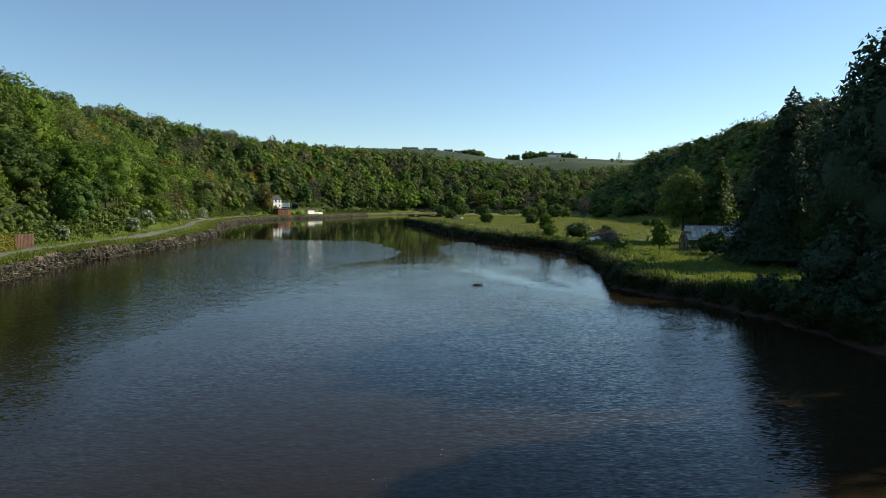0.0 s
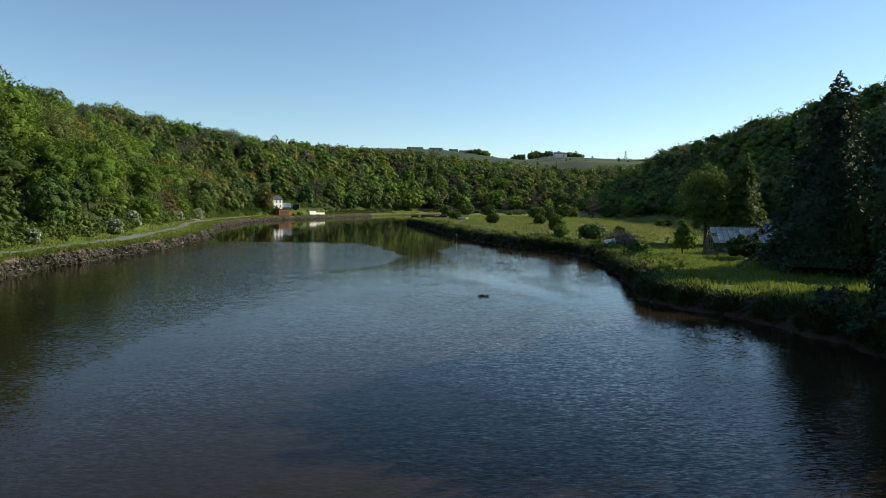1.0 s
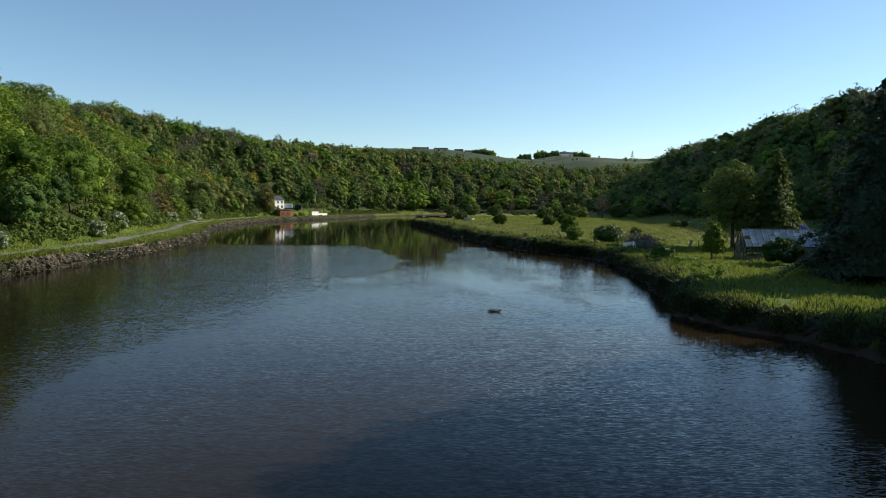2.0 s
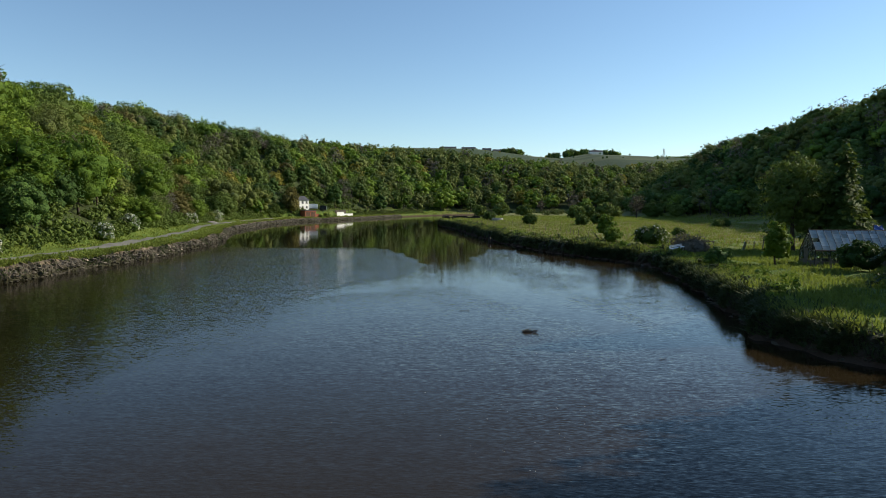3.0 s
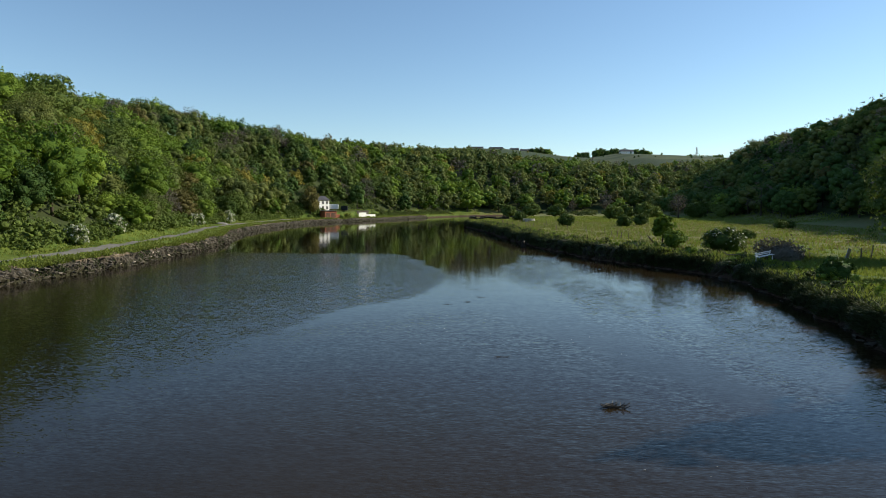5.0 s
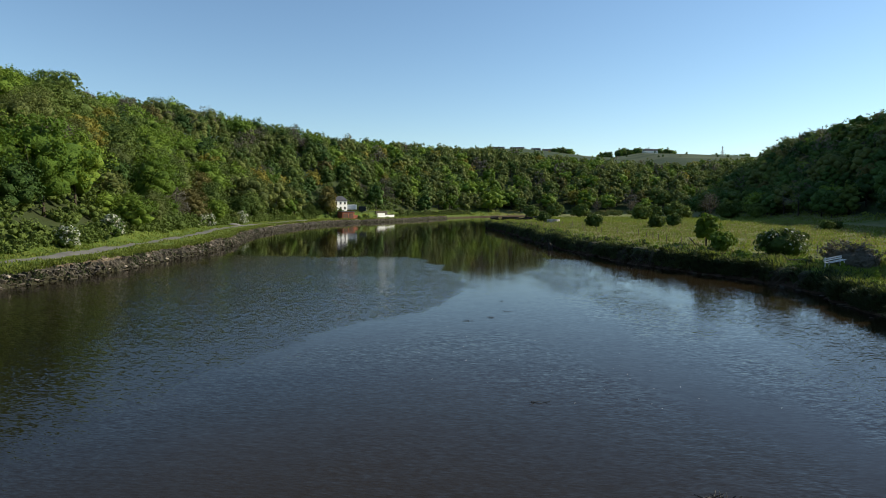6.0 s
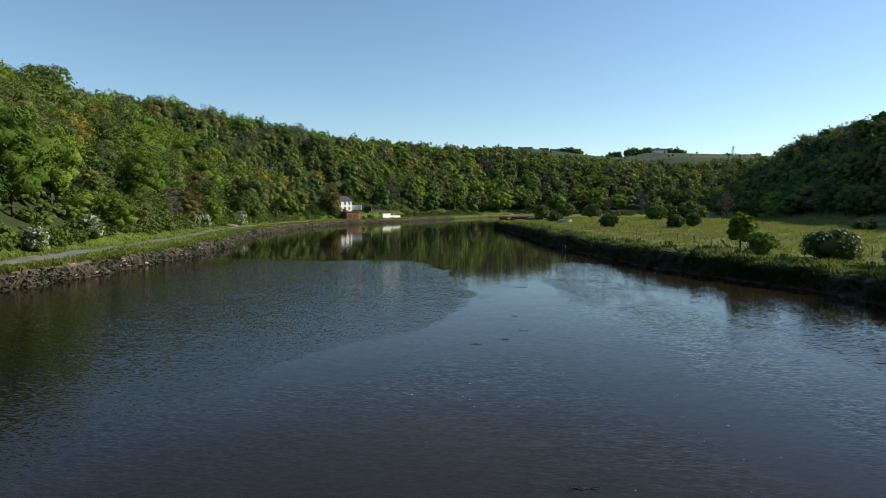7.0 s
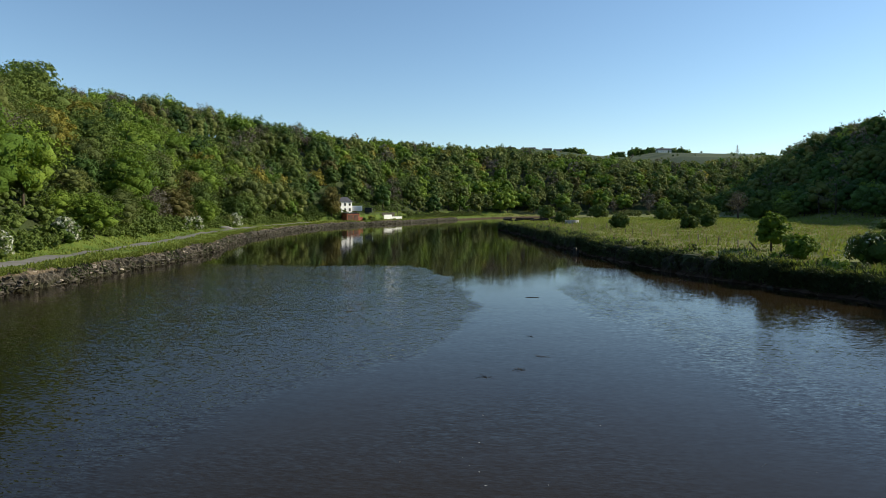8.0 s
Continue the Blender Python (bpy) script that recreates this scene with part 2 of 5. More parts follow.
def ground_material():
    """Grass on top, woodland floor on the slopes, mud and stones at the water's edge, fields far off."""
    k = Nodes("grass_and_earth")
    p = k.pos()
    xyz = k.put("SeparateXYZ", Vector=p)
    z, y, x = xyz.outputs["Z"], xyz.outputs["Y"], xyz.outputs["X"]
    small, mid, big = k.noise(p, 2.2, 5, 0.65), k.noise(p, 0.35, 4), k.noise(p, 0.045, 4)
    lush = k.mix(k.span(mid, 0.3, 0.7), (0.078, 0.128, 0.021), (0.140, 0.180, 0.034))
    dry = k.mix(k.span(small, 0.3, 0.7), (0.150, 0.152, 0.052), (0.235, 0.214, 0.088))
    meadow = k.math("MULTIPLY", k.span(y, 105, 150), k.span(x, -45, -30))
    amount = k.math("MULTIPLY", meadow, k.span(k.math("ADD", big, k.math("MULTIPLY", mid, 0.35)), 0.48, 0.76))
    grass = k.mix(amount, lush, dry)
    grass = k.mix(k.math("MULTIPLY", k.span(small, 0.45, 0.75), 0.4), grass, (0.045, 0.065, 0.018))
    floor = k.mix(mid, (0.040, 0.042, 0.020), (0.045, 0.072, 0.020))
    col = k.mix(k.span(k.math("ADD", z, k.math("MULTIPLY", mid, 1.5)), 4.2, 6.0), grass, floor)
    # far fields greyed in colour, in place of the haze over the ridge
    field = k.mix(k.span(k.noise(p, 0.006, 2), 0.45, 0.55), (0.048, 0.070, 0.032), (0.084, 0.098, 0.046))
    field = k.mix(k.span(k.noise(p, 0.02, 3), 0.52, 0.6), field, (0.050, 0.070, 0.030))
    col = k.mix(k.span(y, 850, 1000), col, field)
    mud = k.mix(small, (0.056, 0.036, 0.024), (0.092, 0.058, 0.038))
    col = k.mix(k.span(k.math("ADD", z, k.math("MULTIPLY", mid, 0.9)), 1.40, 0.85), col, mud)
    return k.done(k.surface(col, 0.92, normal=k.bump(small, 0.8, 0.15), spec=0.15))


GROUND = ground_material()


def path_material():
    k = Nodes("worn_tarmac_path")
    p = k.pos()
    f, b = k.noise(p, 9, 4, 0.7), k.noise(p, 0.6, 4)
    col = k.mix(k.span(b, 0.3, 0.7), (0.15, 0.14, 0.125), (0.24, 0.225, 0.20))
    col = k.mix(k.math("MULTIPLY", f, 0.4), col, (0.10, 0.10, 0.07))
    return k.done(k.surface(col, 0.9, normal=k.bump(f, 0.4, 0.02)))


TARMAC = path_material()


# ---- building helpers ----
def raw_mesh(name, verts, quads=None, tris=None, mats=(), quad_mat=None, tri_mat=None, smooth=False):
    """A mesh straight from arrays."""
    quads = np.zeros((0, 4), int) if quads is None else np.asarray(quads, int)
    tris = np.zeros((0, 3), int) if tris is None else np.asarray(tris, int)
    me = bpy.data.meshes.new(name)
    me.vertices.add(len(verts))
    me.vertices.foreach_set("co", np.asarray(verts, np.float32).ravel())
    loops = np.concatenate([quads.ravel(), tris.ravel()]).astype(np.int32)
    nq, nt = len(quads), len(tris)
    me.loops.add(len(loops))
    me.loops.foreach_set("vertex_index", loops)
    me.polygons.add(nq + nt)
    starts = np.concatenate([np.arange(nq) * 4, nq * 4 + np.arange(nt) * 3]).astype(np.int32)
    me.polygons.foreach_set("loop_start", starts)
    idx = np.zeros(nq + nt, np.int32)
    if quad_mat is not None:
        idx[:nq] = quad_mat
    if tri_mat is not None:
        idx[nq:] = tri_mat
    for m in mats:
        me.materials.append(m)
    me.polygons.foreach_set("material_index", idx)
    me.polygons.foreach_set("use_smooth", np.full(nq + nt, bool(smooth)))
    me.update(calc_edges=True)
    me.validate()
    return me


def part(name, bm, material, parent=None, label="", smooth=False):
    """Links a bmesh as one mesh object, under a thing or a part."""
    me = bpy.data.meshes.new(name)
    bmesh.ops.recalc_face_normals(bm, faces=bm.faces)
    if smooth:
        for f in bm.faces:
            f.smooth = True
    bm.to_mesh(me)
    bm.free()
    me.materials.append(material)
    ob = new(name, me)
    ob.parent = parent
    return tagged(ob, label)


def thing(name, place, turn, label, category, group="", kind=""):
    """An Empty at a thing's base."""
    ob = new(name)
    ob.empty_display_size = 0.3
    ob.matrix_basis = pose(*place, 0, 0, turn)
    return tagged(ob, label, category, group, kind)


def box(bm, centre, size, bevel=0.0, turn=None):
    """Adds a box, bevelled if wanted."""
    made = bmesh.ops.create_cube(bm, size=1.0)["verts"]
    m = Matrix.Translation(centre) @ (turn or Matrix()) @ Matrix.Diagonal((*size, 1))
    bmesh.ops.transform(bm, matrix=m, verts=made)
    if bevel:
        edges = list({e for v in made for e in v.link_edges})
        bmesh.ops.bevel(bm, geom=edges, offset=bevel, segments=1, affect="EDGES", profile=0.5)


def boxes(*items):
    bm = bmesh.new()
    for it in items:
        box(bm, *it)
    return bm


def stick(bm, a, b, r0, r1, sides=6):
    """Adds a tapered round bar from a to b."""
    a, b = Vector(a), Vector(b)
    q = (b - a).to_track_quat("Z", "Y").to_matrix()
    rings = []
    for c, r in ((a, r0), (b, r1)):
        rings.append([bm.verts.new(c + q @ Vector((r * math.cos(6.2832 * i / sides), r * math.sin(6.2832 * i / sides), 0))) for i in range(sides)])
    for i in range(sides):
        j = (i + 1) % sides
        bm.faces.new((rings[0][i], rings[0][j], rings[1][j], rings[1][i]))
    bm.faces.new(rings[1])
    bm.faces.new(rings[0][::-1])


# ---- the valley's plan ----
LEFT_BANK = [(-60, -900), (-44, -150), (-44, 0), (-47, 65), (-51.3, 82), (-52.4, 100), (-52.8, 118), (-55.2, 132), (-58, 148), (-64, 170), (-72.5, 190), (-80, 215), (-85.5, 243), (-89, 270), (-90, 295), (-87.5, 311), (-82, 326), (-75, 342), (-71, 362), (-65, 395), (-57, 430), (-46, 466), (-22, 496), (20, 514), (130, 526), (420, 545)]
RIGHT_BANK = [(420, 505), (130, 492), (40, 482), (6, 456), (-2, 400), (-12, 330), (-23, 285), (-22, 268), (-12, 228), (-4, 185), (2.5, 158), (8, 140), (14.5, 128), (20, 117), (21.5, 109), (20, 92), (18.7, 78), (17, 67), (18.5, 62), (22, 58), (23, 53), (25, 44), (26, 34), (28, 15), (30, -20), (34, -150), (40, -900)]
HILL_FOOT = ([-900, -150, 0, 60, 120, 180, 240, 290, 340, 400, 440, 470, 520], [58, 58, 62, 70, 80, 91, 95, 90, 82, 74, 76, 92, 150])

HILL_HEIGHT = ([0, 150, 165, 185, 215, 245, 275, 295, 310, 345, 370, 400, 430, 480], [1.22, 1.24, 1.23, 1.18, 1.15, 1.17, 1.22, 1.33, 1.36, 1.33, 1.30, 1.25, 1.21, 1.30])
FAR_HEIGHT = ([-150, -50, 0, 30, 80, 130, 160, 190, 300], [1.18, 1.15, 1.05, 0.97, 0.86, 0.82, 0.90, 1.05, 1.10])


def segment_distance(x, y, line):
    best = np.full(x.shape, 1e9)
    for (ax, ay), (bx, by) in zip(line, line[1:]):
        dx, dy = bx - ax, by - ay
        t = np.clip(((x - ax) * dx + (y - ay) * dy) / (dx * dx + dy * dy), 0, 1)
        best = np.minimum(best, np.hypot(x - ax - t * dx, y - ay - t * dy))
    return best


def in_river(x, y):
    ring = LEFT_BANK + RIGHT_BANK
    inside = np.zeros(x.shape, bool)
    for (ax, ay), (bx, by) in zip(ring, ring[1:] + ring[:1]):
        if ay == by:
            continue
        cross = ((ay > y) != (by > y)) & (x < (bx - ax) * (y - ay) / (by - ay) + ax)
        inside ^= cross
    return inside


def shore(x, y):
    """Signed distance to the water's edge (land: plus) and whether the left bank is the nearer one."""
    x, y = np.asarray(x, float), np.asarray(y, float)
    dl, dr = segment_distance(x, y, LEFT_BANK), segment_distance(x, y, RIGHT_BANK)
    wob = 0.45 * np.sin(x * 0.61 + y * 0.43) + 0.35 * np.sin(y * 1.13 - x * 0.27) + 0.22 * np.sin(y * 2.3 + x * 1.7)
    return np.where(in_river(x, y), -1, 1) * np.minimum(dl, dr) + wob * np.where(dl < dr, 0.4, 0.8), dl < dr


def smooth01(v, a, b):
    t = np.clip((v - a) / (b - a), 0, 1)
    return t * t * (3 - 2 * t)


def ground(x, y):
    """Height of the land."""
    x, y = np.asarray(x, float), np.asarray(y, float)
    s, left = shore(x, y)
    terrace = 13 * smooth01(y, 300, 314) * smooth01(y, 400, 372)
    sl = np.where(s < 9, s, np.where(s < 46, 9 + np.maximum(0, s - 9 - terrace) * 37 / (37 - terrace), s))
    near = np.interp(sl, [-6, -1.5, 0, 0.4, 0.9, 1.7, 9.5, 13, 30, 60, 80, 130, 300], [-1.5, -0.5, -0.05, 0.8, 1.4, 1.7, 2.0, 3.4, 13.2, 27.5, 30.5, 35, 40])
    near = np.where(near > 2, 2 + (near - 2) * np.interp(y, *HILL_HEIGHT), near) + 0.24 * terrace * smooth01(s, 7.5, 12) * smooth01(s, 40, 24)
    far = np.interp(s, [-6, -1.5, 0, 2, 8, 20, 70, 120, 250, 400], [-1.5, -0.5, -0.05, 1.2, 2.4, 6, 26, 38, 48.5, 49]) * np.where(s > 20, 1 + (np.interp(x, *FAR_HEIGHT) - 1) * smooth01(s, 20, 70), 1)
    hl = near + (far - near) * smooth01(y, 430, 530)
    top = 1.55 + 0.65 * smooth01(y, 100, 140)
    flat = np.interp(s, [-6, -2, 0, 0.5, 1.3, 2.4], [-1.5, -0.45, -0.05, 0.35, 0.85, 1.0]) * np.where(s > 0, top, 1)
    wide = np.interp(s, [-6, -2, 0, 1.0, 2.1, 2.8], [-1.5, -0.45, -0.05, 0.20, 0.85, 1.0]) * np.where(s > 0, top, 1)
    flat = flat + (wide - flat) * smooth01(y, 68, 76)
    b = x - np.interp(y, *HILL_FOOT)
    hr = flat + np.interp(b, [-12, 0, 12, 52, 90, 250], [0, 0.8, 4.0, 39, 44.5, 48]) * (s > 0) * (1.11 - 0.28 * smooth01(y, 180, 420))
    h = np.where(left, hl, hr)
    bumps = 0.10 * np.sin(x * 0.9 + 1.3 * np.sin(y * 0.31)) + 0.08 * np.sin(y * 0.77 + x * 0.35) + 0.05 * np.sin(x * 2.1 - y * 1.7)
    h = h + bumps * np.clip(s * 0.5, 0, 1)
    rise = smooth01(y, 720, 1650) * (77 - 0.040 * x) - smooth01(y, 1700, 2600) * 40
    return h + np.where(left, rise, 0) + 5 * np.sin(x * 0.006 + 1) * smooth01(y, 700, 1200)


def gz(x, y):
    return float(ground(np.array([x]), np.array([y]))[0])


def spaced(a, b, step, grow, limit_lo, limit_hi):
    mid = list(np.arange(a, b + 1e-6, step))
    lo, hi, d = [], [], step
    while (lo[-1] if lo else a) > limit_lo:
        d *= grow
        lo.append((lo[-1] if lo else a) - d)
    d = step
    while (hi[-1] if hi else b) < limit_hi:
        d *= grow
        hi.append((hi[-1] if hi else b) + d)
    return np.array(lo[::-1] + mid + hi)


gx, gy = spaced(-96, 50, 0.95, 1.12, -3500, 3500), spaced(45, 300, 1.3, 1.06, -1500, 4300)
GX, GY = np.meshgrid(gx, gy)
GZ = ground(GX, GY)
nx, ny = len(gx), len(gy)
ids = np.arange(nx * ny).reshape(ny, nx)
gq = np.stack([ids[:-1, :-1], ids[:-1, 1:], ids[1:, 1:], ids[1:, :-1]], -1).reshape(-1, 4)
tagged(new("ground", raw_mesh("ground", np.stack([GX, GY, GZ], -1).reshape(-1, 3), gq, mats=[GROUND], smooth=True)),
       "grassy valley floor rising to wooded hillsides", "ground", kind="structure")
wq = np.array([(-130, -900, 0), (450, -900, 0), (450, 600, 0), (-130, 600, 0)], float)
tagged(new("water", raw_mesh("water", wq, [(0, 1, 2, 3)], mats=[WATER])), "silty brown tidal river, partly ruffled by wind", "river", kind="structure")


# riverside path
def bank_point(y, s):
    """The point s metres inland from the left bank, level with y on that bank."""
    ys = [p[1] for p in LEFT_BANK[:23]]
    xs = [p[0] for p in LEFT_BANK[:23]]
    x = np.interp(y, ys, xs)
    d = (np.interp(y + 4, ys, xs) - np.interp(y - 4, ys, xs)) / 8
    n = math.hypot(1, d)
    return x - s / n, y + s * d / n


def path_offset(y):
    return float(np.interp(y, [40, 90, 120, 150, 200, 260, 300], [4.0, 4.2, 5.6, 7.2, 6.4, 5.2, 5.0]))


rows = []
for y in np.arange(30, 292, 1.5):
    half = 1.15 + 0.12 * math.sin(y * 0.37)
    for k, off in enumerate((-half, -half * 0.4, half * 0.4, half)):
        px, py = bank_point(y, path_offset(y) + off + 0.10 * math.sin(y * 1.3 + k))
        rows.append((px, py, gz(px, py) + (0.07 if k in (1, 2) else 0.03)))
n = len(rows) // 4
pq = [(r * 4 + k, r * 4 + k + 1, r * 4 + k + 5, r * 4 + k + 4) for r in range(n - 1) for k in range(3)]
tagged(new("path", raw_mesh("path", np.array(rows), pq, mats=[TARMAC], smooth=True)), "narrow grey tarmac riverside path between grass verges", "path", kind="structure")


# ---- plants ----
def fan(rng, n):
    v = rng.normal(size=(n, 3))
    return v / np.linalg.norm(v, axis=1, keepdims=True)


ICO_V = np.array([(-1, 1.618, 0), (1, 1.618, 0), (-1, -1.618, 0), (1, -1.618, 0), (0, -1, 1.618), (0, 1, 1.618), (0, -1, -1.618), (0, 1, -1.618), (1.618, 0, -1), (1.618, 0, 1), (-1.618, 0, -1), (-1.618, 0, 1)]) / 1.902
ICO_F = np.array([(0, 11, 5), (0, 5, 1), (0, 1, 7), (0, 7, 10), (0, 10, 11), (1, 5, 9), (5, 11, 4), (11, 10, 2), (10, 7, 6), (7, 1, 8), (3, 9, 4), (3, 4, 2), (3, 2, 6), (3, 6, 8), (3, 8, 9), (4, 9, 5), (2, 4, 11), (6, 2, 10), (8, 6, 7), (9, 8, 1)])


def finer(v, f):
    """Splits each face of a ball into four."""
    v, cut, out = [np.asarray(p) for p in v], {}, []
    for a, b, c in f:
        m = []
        for i, j in ((a, b), (b, c), (c, a)):
            e = (min(i, j), max(i, j))
            if e not in cut:
                w = v[i] + v[j]
                cut[e] = len(v)
                v.append(w / np.linalg.norm(w))
            m.append(cut[e])
        out += [(a, m[0], m[2]), (b, m[1], m[0]), (c, m[2], m[1]), tuple(m)]
    return np.array(v), np.array(out)


BALL_V, BALL_F = finer(ICO_V, ICO_F)


def cards(rng, p, nrm, size, spread=0.55, droop=0.0):
    """Small pointed leaf sprays at points p, facing about nrm: vertices and triangles."""
    n = len(p)
    nn = nrm + rng.normal(size=(n, 3)) * spread
    nn /= np.linalg.norm(nn, axis=1, keepdims=True)
    t = np.cross(nn, fan(rng, n))
    t /= np.linalg.norm(t, axis=1, keepdims=True) + 1e-9
    b = np.cross(nn, t)
    sz = (size * rng.uniform(0.6, 1.35, n))[:, None]
    w = rng.uniform(0.34, 0.56, n)[:, None]
    down = np.array([0, 0, -droop]) * sz
    v = np.stack([p - t * sz * 0.42 + b * sz * w, p - t * sz * 0.42 - b * sz * w, p + t * sz * 0.72 + down], 1)
    return v.reshape(-1, 3), np.arange(n * 3).reshape(-1, 3)


def lobed_crown(seed, shape, height, radius, leaves, size, lobes=12, core=True, bare=0.10, loose=0.12, far=False, full=0.78, tuft=0.17):
    """A crown built of leafy lobes: vertices and triangles of the leaf sprays, and of the inner masses."""
    rng = np.random.default_rng(seed)
    base, span = height * bare, height * (1 - bare)
    cs, rs = [], []
    for i in range(lobes):
        u = (i + rng.uniform(0.1, 0.9)) / lobes
        a = i * 2.4 + rng.uniform(-0.5, 0.5)
        if shape == "round":
            w = math.sqrt(max(0.05, 1 - (2 * u - 0.85) ** 2 / 1.5))
            r = radius * rng.uniform(0.36, 0.52)
        elif shape == "tall":
            w = math.sqrt(max(0.04, 1 - (2 * u - 0.8) ** 2 / 1.55)) * 0.85
            r = radius * rng.uniform(0.38, 0.52)
        elif shape == "spread":
            w = 0.55 + 0.5 * u if u < 0.75 else 0.6
            r = radius * rng.uniform(0.30, 0.46)
        else:                                       # pointed
            w = 1.02 - 0.95 * u
            r = radius * (0.50 - 0.30 * u)
        d = max(0.0, radius * w - r) * rng.uniform(0.65, 1.1)
        cs.append((d * math.cos(a), d * math.sin(a), base + r * 0.7 + u * (span - 1.6 * r)))
        rs.append(r)
    cs, rs = np.array(cs), np.array(rs)
    tufts = max(lobes * 3, leaves // 15)
    pick = rng.choice(lobes, tufts, p=rs ** 2 / (rs ** 2).sum())
    d = fan(rng, tufts)
    d[:, 2] = np.where(d[:, 2] < -0.3, -d[:, 2], d[:, 2])
    tc = cs[pick] + d * (rs[pick] * (1 + rng.uniform(-loose, loose * 0.7, tufts)))[:, None] * [1, 1, 0.85]
    tr = tuft * radius * rng.uniform(0.7, 1.3, tufts) * (1.35 if loose > 0.2 else 1)
    own = rng.integers(0, tufts, leaves)
    e = fan(rng, leaves) + d[own] * 0.55 + [0, 0, 0.15]
    e /= np.linalg.norm(e, axis=1, keepdims=True)
    p = tc[own] + e * (tr[own] * rng.uniform(0.55, 1.1, leaves))[:, None]
    v, q = cards(rng, p, e, size, 0.30)
    tv, tf = np.zeros((0, 3)), np.zeros((0, 3), int)
    if core:
        bv, bf = (ICO_V, ICO_F) if far else (BALL_V, BALL_F)
        jig = 1 + rng.uniform(-0.22, 0.20, (lobes, len(bv), 1))
        tv = (cs[:, None] + bv[None] * jig * (rs * full)[:, None, None] * [1, 1, 0.85]).reshape(-1, 3)
        tf = (bf[None] + len(bv) * np.arange(lobes)[:, None, None]).reshape(-1, 3)
    return v, q, tv, tf


def bough_arrays(seed, height, radius, limbs=6, twigs=0, thick=0.16, bare=0.25, sides=5):
    """Trunk, limbs and twigs as tapered bars: vertices and quads."""
    rng = np.random.default_rng(seed + 77)
    bars = []
    lean = rng.uniform(-0.4, 0.4, 2)
    pts = [np.array((0, 0, -0.5)), np.array((lean[0] * 0.4, lean[1] * 0.4, height * bare)), np.array((lean[0], lean[1], height * 0.62)), np.array((lean[0] * 1.3, lean[1] * 1.3, height * 0.92))]
    tr = [thick * 1.35, thick, thick * 0.55, thick * 0.12]
    for i in range(3):
        bars.append((pts[i], pts[i + 1], tr[i], tr[i + 1]))
    tips = []
    for i in range(limbs):
        u = rng.uniform(0.05, 0.85)
        a = i * 2.4 + rng.uniform(-0.4, 0.4)
        o = pts[1] + (pts[2] - pts[1]) * u if u < 0.6 else pts[2] + (pts[3] - pts[2]) * (u - 0.6)
        ln = radius * rng.uniform(0.6, 0.95) * (1.1 - 0.5 * u)
        m = o + np.array((math.cos(a), math.sin(a), rng.uniform(0.5, 1.0))) * ln * 0.55
        e = m + np.array((math.cos(a + 0.3), math.sin(a + 0.3), rng.uniform(0.4, 1.1))) * ln * 0.5
        bars += [(o, m, thick * 0.38, thick * 0.24), (m, e, thick * 0.24, thick * 0.06)]
        tips += [(o, m), (m, e)]
    for i in range(twigs):
        o0, e0 = tips[rng.integers(len(tips))]
        o = o0 + (e0 - o0) * rng.uniform(0.2, 1)
        w = fan(rng, 1)[0] * [1, 1, 0.6] + [0, 0, 0.55]
        e = o + w * radius * rng.uniform(0.18, 0.45)
        bars.append((o, e, thick * 0.13, thick * 0.04))
    vs, qs = [], []
    for a, b, r0, r1 in bars:
        ax = (b - a) / (np.linalg.norm(b - a) + 1e-9)
        s = np.cross(ax, (0.31, 0.87, 0.38))
        s /= np.linalg.norm(s)
        t = np.cross(ax, s)
        k = sides if r0 > thick * 0.2 else 3
        th = np.arange(k) * 2 * np.pi / k
        ring = np.cos(th)[:, None] * s + np.sin(th)[:, None] * t
        n0 = sum(len(v) for v in vs)
        vs.append(np.concatenate([a + ring * r0, b + ring * r1]))
        i = np.arange(k)
        j = (i + 1) % k
        qs.append(np.stack([i, j, j + k, i + k], 1) + n0)
    return np.concatenate(vs), np.concatenate(qs)


def plant(name, crown, boughs, leaf, label, category, group="", second=None, share=0.0, crown_label=""):
    """A tree or bush standing at the origin, with its trunk and its crown."""
    top = thing(name, (0, 0, 0), 0, label, category, group)
    if boughs:
        me = raw_mesh("trunk", boughs[0], boughs[1], mats=[BARK], smooth=True)
        ob = new("trunk", me)
        ob.parent = top
    v, q, tv, tf = crown
    mats = [leaf] + ([second] if second else [])
    qm = (np.random.default_rng(5).random(len(q)) < share).astype(np.int32) if second else None
    tm = np.concatenate([qm, np.zeros(len(tf), np.int32)]) if second else None
    me = raw_mesh("crown", np.concatenate([v, tv]), None, np.concatenate([q, tf + len(v)]), mats, None, tm, smooth=True)
    ob = new("crown", me)
    ob.parent = top
    tagged(ob, crown_label)
    return top


